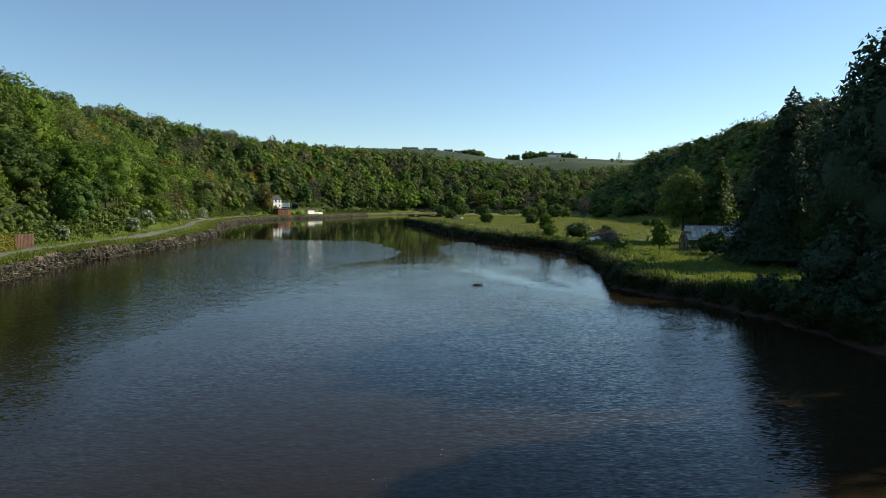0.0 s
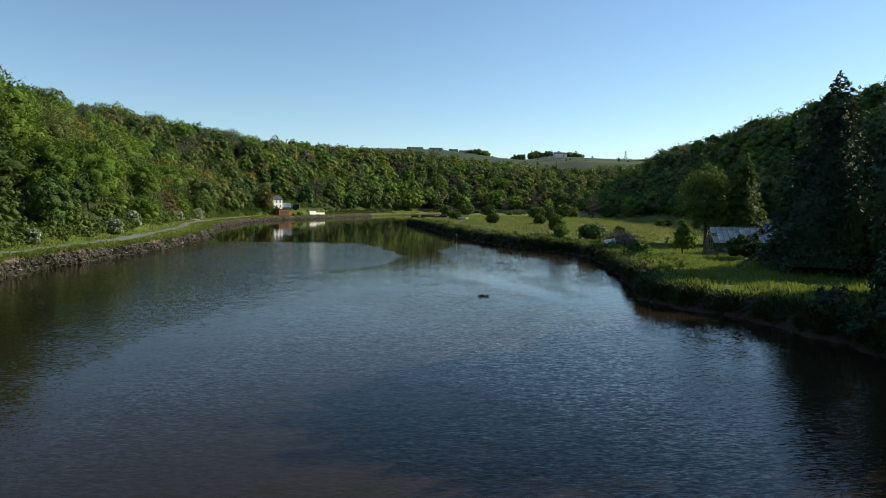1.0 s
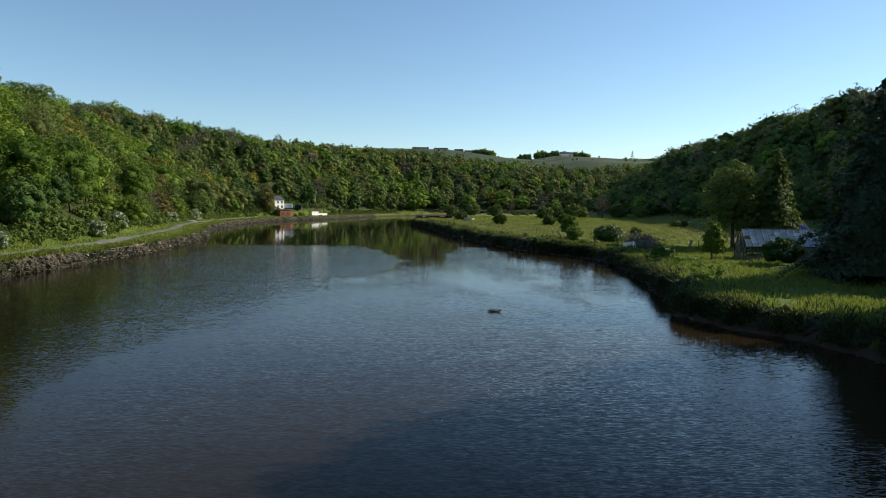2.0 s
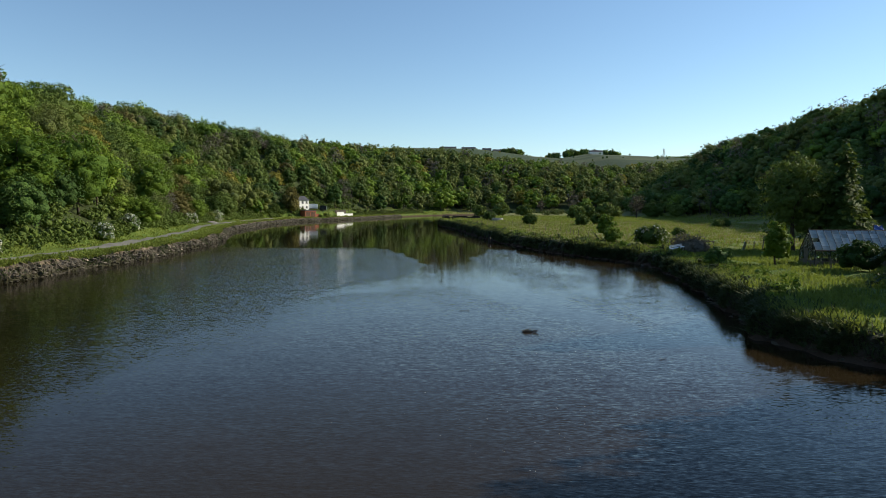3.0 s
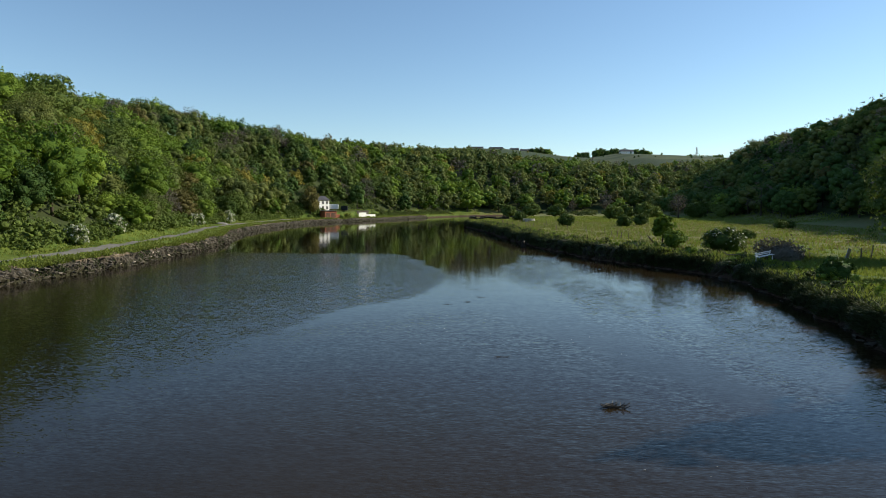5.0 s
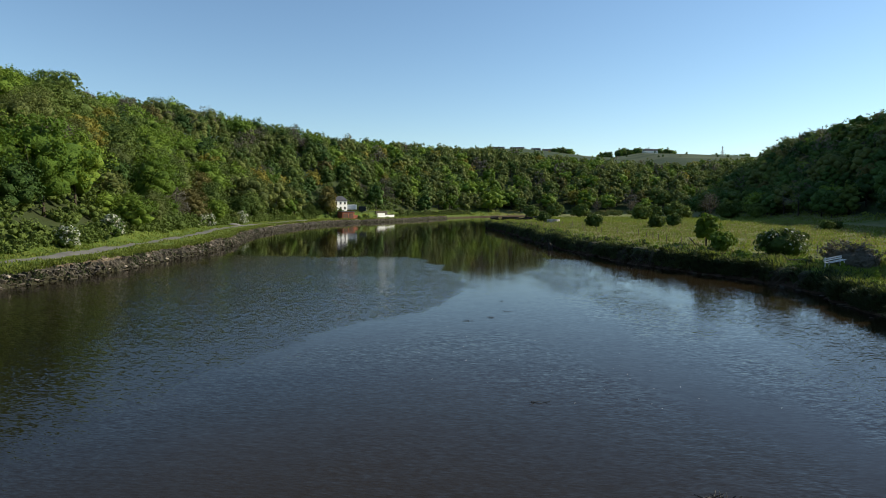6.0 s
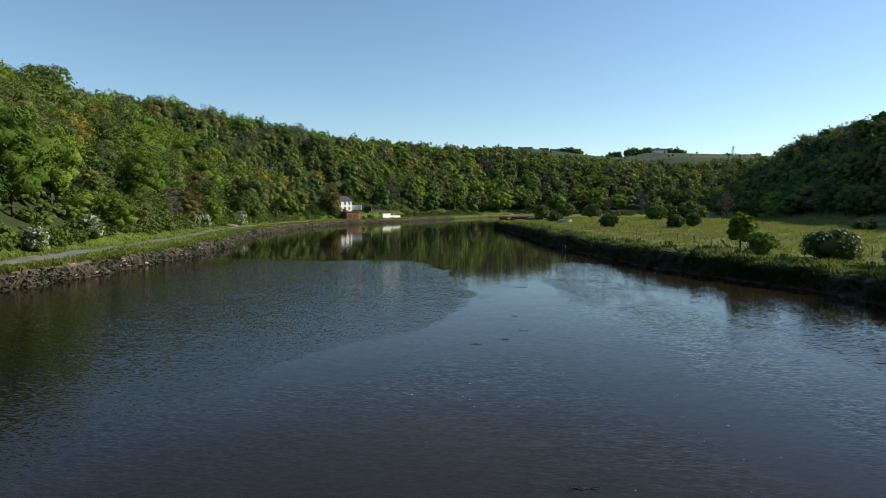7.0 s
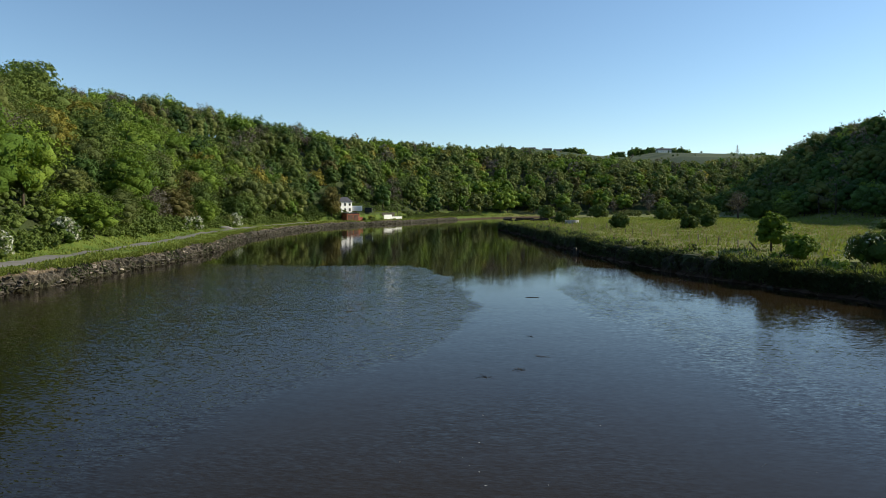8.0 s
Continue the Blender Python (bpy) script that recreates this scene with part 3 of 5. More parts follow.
def conifer_arrays(seed, height, radius, tiers=26, size=0.5, per=95):
    """Tiered drooping sprays round a leader, ragged in outline."""
    rng = np.random.default_rng(seed)
    ps, ns = [], []
    for i in range(tiers):
        u = i / (tiers - 1)
        z = height * (0.06 + 0.93 * u)
        r = radius * (1 - u) ** 0.66 * (1.0 if i % 2 else 0.80)
        arms = max(3, int(11 * (1 - u)) + 3)
        for a in range(arms):
            th = a * 6.2832 / arms + i * 1.1 + rng.uniform(-0.25, 0.25)
            ln = max(0.25, r * rng.uniform(0.6, 1.2))
            m = max(3, int(per * ln / radius / 2.2))
            t = rng.uniform(0.15, 1, m) ** 0.7
            wide = (1 - t * 0.6) * 0.16 * ln + 0.12
            o = rng.normal(size=m) * wide
            zz = z + 0.18 * ln * np.sin(t * 3.0) - 0.22 * ln * t ** 2 + rng.normal(size=m) * 0.12
            ps.append(np.stack([np.cos(th) * t * ln - np.sin(th) * o, np.sin(th) * t * ln + np.cos(th) * o, zz], 1))
            nn = np.tile((math.cos(th) * 0.4, math.sin(th) * 0.4, 0.9), (m, 1))
            ns.append(nn)
    p, nrm = np.concatenate(ps), np.concatenate(ns)
    v, q = cards(rng, p, nrm, size, 0.45, 0.15)
    k = 10
    th = np.arange(k) * 2 * np.pi / k
    tv = np.concatenate([np.stack([np.cos(th) * radius * 0.72, np.sin(th) * radius * 0.72, np.full(k, height * 0.05)], 1), [[0, 0, height * 0.93]]])
    tf = np.stack([np.arange(k), (np.arange(k) + 1) % k, np.full(k, k)], 1)
    return v, q, tv, tf


def willow_arrays(seed, height, radius, strands=230, size=0.34):
    """Weeping curtains of narrow leaves hanging from a domed top."""
    rng = np.random.default_rng(seed)
    ps, ns = [], []
    for i in range(strands):
        a, r = rng.uniform(0, 6.2832), radius * math.sqrt(rng.uniform(0.02, 1))
        top = height * (1 - 0.45 * (r / radius) ** 2) * rng.uniform(0.85, 1.0)
        ln = top * rng.uniform(0.45, 0.85)
        m = int(ln * 6.0)
        t = np.linspace(0, 1, m)
        rr = r * (1 + 0.12 * np.sin(t * 2.5))
        ps.append(np.stack([np.cos(a) * rr, np.sin(a) * rr, top - t * ln], 1) + rng.normal(size=(m, 3)) * 0.10)
        ns.append(np.tile((math.cos(a), math.sin(a), 0.35), (m, 1)))
    p, nrm = np.concatenate(ps), np.concatenate(ns)
    v, q = cards(rng, p, nrm, size, 0.5, 0.8)
    tv = ICO_V * [radius * 0.6, radius * 0.6, height * 0.32] + [0, 0, height * 0.55]
    return v, q, tv, ICO_F


# species of the woods: name, leaf, shape, height, radius, lobes, label
KINDS = [
    ("sycamore_tree", FRESH, "round", 12.0, 6.0, 18, "broad sycamore tree in fresh green leaf on the wooded slope"),
    ("ash_tree", OLIVE, "round", 12.5, 5.8, 17, "tall ash tree with thin olive young leaves on the slope"),
    ("alder_tree", MID, "round", 11.5, 5.4, 16, "upright alder tree in mid green leaf on the slope"),
    ("oak_tree", BRONZE, "round", 11.5, 5.4, 14, "spreading oak tree with bronze young leaves on the slope"),
    ("elm_tree", DEEP, "round", 12.0, 5.8, 17, "dense dark green elm tree on the wooded slope"),
    ("maple_tree", YELLOW, "round", 10.5, 4.8, 15, "yellow-green field maple tree on the wooded slope"),
    ("birch_tree", TWIGGY, "round", 12.5, 5.2, 14, "nearly leafless grey-brown birch tree on the slope"),
]
WEIGHTS = np.array([0.27, 0.22, 0.24, 0.035, 0.12, 0.06, 0.055])


def crown_for(kind, seed, leaves, size, far=False, most=30):
    name, leaf, shape, h, r, lobes, label = KINDS[kind]
    lobes = min(lobes, most)
    thin = leaf in (OLIVE, TWIGGY)
    return lobed_crown(seed, shape, h, r, int(leaves * (1.25 if thin else 1)), size * (0.72 if thin else 1), lobes, core=leaf is not TWIGGY, loose=0.17 if thin else 0.09, far=far, full=0.60 if thin else 0.64)


def wood_sites(seed, x0, x1, y0, y1, step, accept):
    """Scattered stems: x, y, ground height."""
    rng = np.random.default_rng(seed)
    xs, ys = np.meshgrid(np.arange(x0, x1, step), np.arange(y0, y1, step))
    xs = xs + rng.uniform(-0.45, 0.45, xs.shape) * step + (np.arange(xs.shape[0]) % 2)[:, None] * step * 0.5
    ys = ys + rng.uniform(-0.45, 0.45, ys.shape) * step
    xs, ys = xs.ravel(), ys.ravel()
    keep = accept(xs, ys)
    xs, ys = xs[keep], ys[keep]
    return np.stack([xs, ys, ground(xs, ys)], 1)


def left_wood(x, y):
    s, left = shore(x, y)
    house = (y > 302) & (y < 400) & (s < 20)
    return left & (s > 10.2) & (s < 92) & (y < 430) & ~house


def far_wood(x, y):
    s, left = shore(x, y)
    return left & (s > 7) & (s < 150) & (y >= 430)


def right_wood(x, y):
    b = x - np.interp(y, *HILL_FOOT)
    s, left = shore(x, y)
    return ~left & (b > 1) & (b < 80) & (s > 6)


rng = np.random.default_rng(11)
sites = wood_sites(1, -190, -44, 40, 430, 7.6, left_wood)
close = np.hypot(sites[:, 0] + 62, (sites[:, 1] - 140) * 0.72)      # nearest stretch of the left bank
order = np.argsort(close)
near_sites, rest = sites[order[:240]], sites[order[240:]]

variants = {}
for kind in range(len(KINDS)):
    name, leaf, shape, h, r, lobes, label = KINDS[kind]
    variants[kind] = []
    for j in range(3):
        seed = 100 + kind * 10 + j
        th = 0.17
        boughs = bough_arrays(seed, h, r, 7, 70 if leaf is TWIGGY else (24 if leaf is OLIVE else 0), th)
        top = plant(name, crown_for(kind, seed, 3100, 0.38, True), boughs, leaf, label, "tree", "trees on the wooded bank")
        variants[kind].append(top)

used = set()
for x, y, z in near_sites:
    grove = 0.5 + 0.5 * math.sin(x * 0.11 + 2 * math.sin(y * 0.06))
    w = WEIGHTS * np.array([0.5 + grove, 1.6 - grove, 0.6 + 0.8 * (1 - grove), 1, 0.6 + grove, 1, 1.2 - 0.6 * grove])
    kind = int(rng.choice(len(KINDS), p=w / w.sum()))
    j = int(rng.integers(3))
    sc = rng.choice((0.70, 0.80, 0.92, 1.06)) * rng.uniform(0.92, 1.08)
    s1 = float(shore(np.array([x]), np.array([y]))[0][0])
    if s1 < 16:
        sc *= 0.72
    m = pose(x, y, z - 0.1, rng.uniform(-4, 4), rng.uniform(-4, 4), rng.uniform(0, 360)) @ Matrix.Diagonal((sc * 1.10, sc * 1.10, sc * rng.uniform(0.92, 1.10), 1))
    if (kind, j) not in used:
        used.add((kind, j))
        variants[kind][j].matrix_basis = m
    else:
        copy_thing(variants[kind][j], m)
for kind in variants:
    for j in range(3):
        if (kind, j) not in used:
            x, y, z = rest[0]
            rest = rest[1:]
            variants[kind][j].matrix_basis = pose(x, y, z, 0, 0, 0)


def woodland(name, places, label, seed, leaves, size, scale=(0.8, 1.15), weights=WEIGHTS, far=True, tall=(0.85, 1.08)):
    """A far wood as one body of joined trees."""
    rng = np.random.default_rng(seed)
    stock = []
    for kind in range(len(KINDS)):
        for j in range(3):
            v, q, tv, tf = crown_for(kind, 500 + kind * 7 + j, leaves, size, far, 12)
            bv, bq = bough_arrays(500 + kind * 7 + j, KINDS[kind][3], KINDS[kind][4], 3, 26 if KINDS[kind][1] is TWIGGY else 0, 0.2, sides=4)
            stock.append((np.concatenate([v, tv, bv]), bq + len(v) + len(tv), np.concatenate([q, tf + len(v)]), np.full(len(bq), 7), np.full(len(q) + len(tf), kind)))
    V, Q, T, QM, TM, tones, n = [], [], [], [], [], [], 0
    for x, y, z in places:
        grove = 0.5 + 0.5 * math.sin(x * 0.07 + 2 * math.sin(y * 0.045))
        w = weights * np.array([0.5 + grove, 1.6 - grove, 0.6 + 0.8 * (1 - grove), 1, 0.6 + grove, 1, 1.2 - 0.6 * grove])
        v, q, t, qm, tm = stock[int(rng.choice(len(KINDS), p=w / w.sum())) * 3 + int(rng.integers(3))]
        a, sc = rng.uniform(0, 6.2832), rng.uniform(*scale)
        c, s = math.cos(a) * sc, math.sin(a) * sc
        V.append(v @ np.array([(c, s, 0), (-s, c, 0), (0, 0, sc * rng.uniform(*tall))]) + (x, y, z - 0.2))
        Q.append(q + n)
        T.append(t + n)
        QM.append(qm)
        tones.append(np.full(len(v), rng.uniform(0.05, 1.0), np.float32))
        TM.append(tm)
        n += len(v)
    me = raw_mesh(name, np.concatenate(V), np.concatenate(Q), np.concatenate(T), [k[1] for k in KINDS] + [BARK], np.concatenate(QM), np.concatenate(TM), smooth=True)
    me.attributes.new("tone", "FLOAT", "POINT").data.foreach_set("value", np.concatenate(tones))
    return tagged(new(name, me), label, "woodland", kind="stuff")


woodland("hillside_wood", rest, "mixed spring woodland covering the lit hillside", 21, 1050, 0.47, (0.72, 1.20), WEIGHTS * [0.8, 1.3, 1.0, 1.0, 1.0, 1.3, 1.2], tall=(0.90, 1.10))
far_sites = wood_sites(2, -260, 330, 430, 790, 10.8, far_wood)
# pale leaves favoured in the mix, their colour standing in for distance haze
woodland("distant_wood", far_sites, "mixed spring woodland beyond the river bend, leaf mix lightened for haze", 22, 300, 0.90, (1.0, 1.42), WEIGHTS * [1.5, 3.2, 1.0, 0.8, 0.15, 1.8, 1.6])
right_sites = wood_sites(3, 60, 240, 30, 520, 7.1, right_wood)
right_sites[:, 2] -= 0.6                             # sunk to close gaps under the crowns and fit the skyline in view
# mix weighted to dark leaves: part of the hillside's shade is put in colour
woodland("shaded_wood", right_sites, "woodland on the shaded hillside behind the meadow, leaf mix darkened for shade", 23, 330, 0.58, (0.78, 1.26), WEIGHTS * [0.25, 1.6, 1.3, 0.8, 2.6, 0.15, 3.0], tall=(0.84, 1.0))
behind_sites = np.concatenate([wood_sites(4, -150, -50, -260, 40, 18, lambda x, y: shore(x, y)[0] > 10), wood_sites(5, 62, 130, -260, 30, 18, lambda x, y: shore(x, y)[0] > 10)])
woodland("upstream_wood", behind_sites, "woodland along both banks upstream", 24, 40, 3.0, (1.2, 1.7))


# ---- single trees and bushes ----
def stand(top, x, y, sc=1.0, turn=0.0, sink=0.1, tall=1.0):
    top.matrix_basis = pose(x, y, gz(x, y) - sink, 0, 0, turn) @ Matrix.Diagonal((sc, sc, sc * tall, 1))
    return top


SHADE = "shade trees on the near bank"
# broadleaves in the conifer tone: their backlit darkness is put into the colour
stand(plant("evergreen_oak", lobed_crown(301, "round", 25.2, 12.6, 32000, 0.46, 34, bare=0.05, full=0.74, tuft=0.09), bough_arrays(301, 26, 9, 12, 60, 0.55), CONIFER_AND_SHADE, "huge broadleaf tree overhanging the shaded bank, leaves darkened for shade", "tree", SHADE), 41.0, 51.4)
stand(plant("evergreen_oak", lobed_crown(303, "round", 17.5, 7.4, 16000, 0.38, 24, bare=0.04, full=0.74, tuft=0.10), bough_arrays(303, 17, 6, 9, 30, 0.38), CONIFER_AND_SHADE, "smaller broadleaf tree below the huge one, leaves darkened for shade", "tree", SHADE), 38.8, 58.5)
stand(plant("evergreen_oak", lobed_crown(304, "tall", 26.0, 5.6, 12000, 0.44, 22, bare=0.05, full=0.74, tuft=0.10), bough_arrays(304, 26, 6, 9, 30, 0.45), CONIFER_AND_SHADE, "narrow tall broadleaf tree on the shaded bank, leaves darkened for shade", "tree", SHADE), 46.0, 37.6)
big = plant("evergreen_oak", lobed_crown(302, "round", 33, 13.5, 9000, 0.7, 32, bare=0.04, full=0.80, tuft=0.09), bough_arrays(302, 33, 13, 12, 30, 0.55), CONIFER_AND_SHADE, "tall broadleaf tree on the shaded bank, leaves darkened for shade", "tree", SHADE)
# added to shade water, garden and willow; the first three stand out of view
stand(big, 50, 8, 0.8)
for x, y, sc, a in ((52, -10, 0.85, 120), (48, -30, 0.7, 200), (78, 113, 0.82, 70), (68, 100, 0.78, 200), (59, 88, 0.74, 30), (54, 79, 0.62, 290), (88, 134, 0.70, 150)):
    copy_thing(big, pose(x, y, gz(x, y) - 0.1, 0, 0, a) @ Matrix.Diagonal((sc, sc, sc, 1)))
# bushes added to blacken the shaded slope; their leaf tone stands in for shade
shade_fill = plant("holly_bush", lobed_crown(340, "round", 5.0, 3.0, 2600, 0.34, 12, bare=0.0), None, CONIFER_AND_SHADE, "dense bush added on the shaded bank, leaves darkened for shade", "bush", "hollies on the shaded bank")
stand(shade_fill, 29.5, 50.5)
for x, y, sc, a in ((32.5, 46, 1.15, 50), (29.2, 43, 0.9, 120), (33, 38, 1.2, 200), (30.5, 33, 1.1, 260), (37, 50, 1.0, 310), (34, 27, 1.3, 20), (41, 60, 0.8, 77), (33, 18, 1.3, 140)):
    copy_thing(shade_fill, pose(x, y, gz(x, y) - 0.1, 0, 0, a) @ Matrix.Diagonal((sc, sc, sc, 1)))
stand(plant("conifer_tree", conifer_arrays(310, 21.3, 8.4, 38, 0.36, 420), bough_arrays(310, 20.5, 1, 3, 0, 0.35), CONIFER_AND_SHADE, "tall dark ragged conifer beside the greenhouse", "conifer"), 40.0, 78.5)
stand(plant("willow_tree", willow_arrays(311, 10.6, 3.3, 420, 0.20), bough_arrays(311, 9, 3.5, 7, 20, 0.3), WILLOW, "weeping willow with pale green trailing shoots", "willow"), 41.2, 74.0)
stand(plant("sycamore_tree", lobed_crown(312, "round", 13.5, 5.0, 7500, 0.34, 26, bare=0.14, loose=0.4, full=0.42, tuft=0.13), bough_arrays(312, 13.5, 5, 9, 30, 0.28), MID, "leafy green sycamore tree behind the greenhouse", "tree", "trees by the greenhouse"), 42.0, 119.5)
stand(plant("spruce_tree", conifer_arrays(313, 15.5, 5.0, 20, 0.62, 110), bough_arrays(313, 15.5, 1, 3, 0, 0.25), MID, "green spire-shaped spruce tree behind the greenhouse", "tree", "trees by the greenhouse"), 47.5, 117.5)
stand(plant("young_tree", lobed_crown(314, "tall", 5.0, 1.9, 1600, 0.36, 10, bare=0.12), bough_arrays(314, 5, 1.8, 6, 16, 0.10), FRESH, "young leafy tree in the garden before the greenhouse", "tree"), 31.6, 100)
stand(plant("dark_bush", lobed_crown(315, "round", 3.2, 2.4, 2400, 0.30, 10, bare=0.0), None, DEEP, "dense dark bush in front of the greenhouse", "bush"), 37.5, 94)
stand(plant("young_tree", lobed_crown(316, "round", 4.6, 1.75, 1900, 0.34, 10, bare=0.16), bough_arrays(316, 4.6, 1.5, 6, 10, 0.11), FRESH, "small round leafy tree alone at the meadow edge", "tree"), 19.6, 142)
bush = plant("meadow_bush", lobed_crown(317, "round", 3.2, 2.3, 1700, 0.34, 10, bare=0.0), None, MID, "round green bush standing in the meadow", "bush", "meadow bushes")
stand(bush, 9.6, 214, 1.05)
for x, y, sc, a in ((24.5, 213, 0.95, 50), (30.5, 222, 1.0, 110), (33, 300, 1.7, 10), (41, 318, 1.7, 80), (49, 322, 2.0, 140), (55, 330, 1.5, 200), (72, 330, 2.2, 250), (79, 318, 1.8, 300), (60, 205, 0.7, 20), (63, 207, 0.6, 77), (-3, 262, 1.0, 33), (-8, 330, 1.6, 99), (2, 345, 1.9, 160), (14, 350, 1.8, 230), (35, 152, 0.55, 12)):
    copy_thing(bush, pose(x, y, gz(x, y) - 0.1, 0, 0, a) @ Matrix.Diagonal((sc, sc, sc, 1)))
stand(plant("hawthorn_bush", lobed_crown(318, "round", 3.3, 2.9, 3000, 0.30, 12, bare=0.0), None, MID, "sprawling hawthorn bush flecked with white blossom", "bush", second=BLOSSOM, share=0.10), 24.5, 127.5)
stand(plant("elder_bush", lobed_crown(319, "spread", 2.6, 2.2, 1400, 0.32, 9, bare=0.0), bough_arrays(319, 2.6, 1.8, 6, 12, 0.06), FRESH, "straggly green elder bush at the bank top", "bush"), 19.0, 132)
stand(plant("bramble_patch", lobed_crown(320, "spread", 1.5, 3.4, 1300, 0.25, 14, bare=0.0, loose=0.35), None, TWIGGY, "low tangle of brown bramble stems", "bramble"), 27.5, 118.5)
stand(plant("dark_bush", lobed_crown(321, "round", 2.2, 1.5, 700, 0.28, 8, bare=0.0), None, DEEP, "small dark bush on the bank top", "bush"), 25.0, 99.5)
bare = plant("bare_tree", lobed_crown(322, "spread", 11, 4.6, 900, 0.30, 12, core=False, bare=0.2, loose=0.5), bough_arrays(322, 11, 5, 11, 220, 0.30), TWIGGY, "nearly bare spreading grey-brown tree", "tree", "nearly bare trees")
stand(bare, 63, 322)
for x, y, sc, a in ((-150, 286, 0.95, 40), (-146, 296, 1.0, 90), (-147, 313, 0.9, 160), (-140, 334, 0.85, 200), (-137, 344, 0.95, 250), (-128, 372, 0.9, 300), (128, 386, 0.9, 20), (130, 375, 0.95, 130), (126, 401, 0.9, 220), (138, 352, 0.95, 310), (84, 452, 0.9, 70), (30, 470, 0.8, 15), (52, 478, 0.85, 105)):
    copy_thing(bare, pose(x, y, gz(x, y) - 0.1, 0, 0, a) @ Matrix.Diagonal((sc, sc, sc, 1)))
copy_thing(variants[4][0], pose(-150.5, 257, gz(-150.5, 257) - 0.2, 0, 0, 30) @ Matrix.Diagonal((1.2, 1.2, 1.15, 1)))
haw = plant("hawthorn_bush", lobed_crown(323, "round", 3.6, 2.0, 2000, 0.30, 10, bare=0.0), None, MID, "hawthorn bush heavy with white blossom by the path", "bush", "hawthorns by the path", second=BLOSSOM, share=0.5)
haws = [(126, 9.6, 0.85), (141, 11.2, 1.2), (196, 10.6, 1.1), (203, 10.2, 1.15), (233, 9.8, 1.35), (98, 8.6, 0.8)]
for i, (y, s, sc) in enumerate(haws):
    x, yy = bank_point(y, s)
    if i == 0:
        stand(haw, x, yy, sc)
    else:
        copy_thing(haw, pose(x, yy, gz(x, yy) - 0.1, 0, 0, 70 * i) @ Matrix.Diagonal((sc, sc, sc, 1)))
stand(plant("copper_beech_tree", lobed_crown(324, "round", 12, 4.6, 3000, 0.5, 13, bare=0.05), bough_arrays(324, 12, 4, 7, 0, 0.25), BRONZE, "coppery brown beech tree beside the white house", "tree"), -95.8, 316.6)


def shrub_belt(name, label, leaf, seed, places, size, leaves):
    """Low scrub along an edge, as one body of many clumps."""
    rng = np.random.default_rng(seed)
    V, T, n = [], [], 0
    for x, y, r, h in places:
        v, q, tv, tf = lobed_crown(int(rng.integers(1e6)), "round", h, r, leaves, size, 6, bare=0.0, loose=0.25, far=True, full=0.55)
        T.append(np.concatenate([q, tf + len(v)]) + n)
        v = np.concatenate([v, tv]) + (x, y, gz(x, y) - 0.15)
        V.append(v)
        n += len(v)
    return tagged(new(name, raw_mesh(name, np.concatenate(V), None, np.concatenate(T), [leaf], smooth=True)), label, "scrub", kind="stuff")


def along(line, lo, hi, step, rng, off):
    """Points along a bank line, between two y values, off metres inland (plus: to the line's right)."""
    out = []
    for (ax, ay), (bx, by) in zip(line, line[1:]):
        ln = math.hypot(bx - ax, by - ay)
        if ln > 400:
            continue
        for t in np.arange(0, 1, step / ln):
            x, y = ax + (bx - ax) * t, ay + (by - ay) * t
            if lo < y < hi:
                o = off + rng.uniform(-0.6, 0.6)
                out.append((x - (by - ay) / ln * o, y + (bx - ax) / ln * o))
    return out


rng = np.random.default_rng(31)
edge = []
for off, step, lo, hi, r0, h0 in ((1.2, 2.6, 70, 250, 0.55, 0.45), (1.9, 1.8, 70, 262, 0.6, 0.5), (1.6, 3.0, 48, 70, 0.5, 0.4), (3.0, 7.0, 70, 250, 0.8, 0.7)):
    edge += [(x, y, r0 * rng.uniform(0.6, 1.4), h0 * rng.uniform(0.5, 1.6)) for x, y in along(RIGHT_BANK[7:], lo, hi, step, rng, off)]
shrub_belt("bank_scrub", "dark scrub and long weeds hanging over the muddy bank", WEEDS, 32, edge, 0.16, 100)
rng = np.random.default_rng(38)
herbs = []
for off, step, lo, hi, r0, h0 in ((2.0, 2.2, 72, 128, 0.55, 0.55), (3.6, 2.4, 74, 128, 0.6, 0.6), (5.2, 2.8, 78, 126, 0.7, 0.7), (7.0, 3.6, 84, 124, 0.7, 0.6), (2.4, 4.0, 128, 250, 0.6, 0.5), (4.5, 7.0, 128, 250, 0.6, 0.4)):
    herbs += [(x, y, r0 * rng.choice((0.5, 0.8, 1.2, 1.9)), h0 * rng.choice((0.4, 0.7, 1.1, 1.8))) for x, y in along(RIGHT_BANK[7:], lo, hi, step, rng, off + rng.uniform(-0.5, 0.5))]
shrub_belt("bank_herbs", "lush nettles and cow parsley along the bank top", FRESH, 37, herbs, 0.15, 170)
rng = np.random.default_rng(39)
under = []
while len(under) < 230:
    x, y = rng.uniform(23, 42), rng.uniform(14, 56)
    if float(shore(np.array([x]), np.array([y]))[0][0]) > 0.4 and not (y > 53 and x < 33):
        under.append((x, y, rng.uniform(0.9, 1.9), rng.uniform(0.7, 2.4)))
# same lowered leaf tone, deepening the shade under the trees by colour
shrub_belt("shaded_undergrowth", "undergrowth on the bank under the big trees, leaves darkened for shade", CONIFER_AND_SHADE, 40, under, 0.22, 260)
rng = np.random.default_rng(33)
hem = []
for y in np.arange(60, 290, 1.1):
    hem.append((*bank_point(y, path_offset(y) + rng.uniform(4.0, 6.5)), rng.uniform(0.8, 2.0), rng.uniform(0.7, 2.6)))
    if y > 85:
        for k in range(2):
            hem.append((*bank_point(y, rng.uniform(11, 32)), rng.uniform(1.6, 2.8), rng.uniform(2.0, 4.2)))
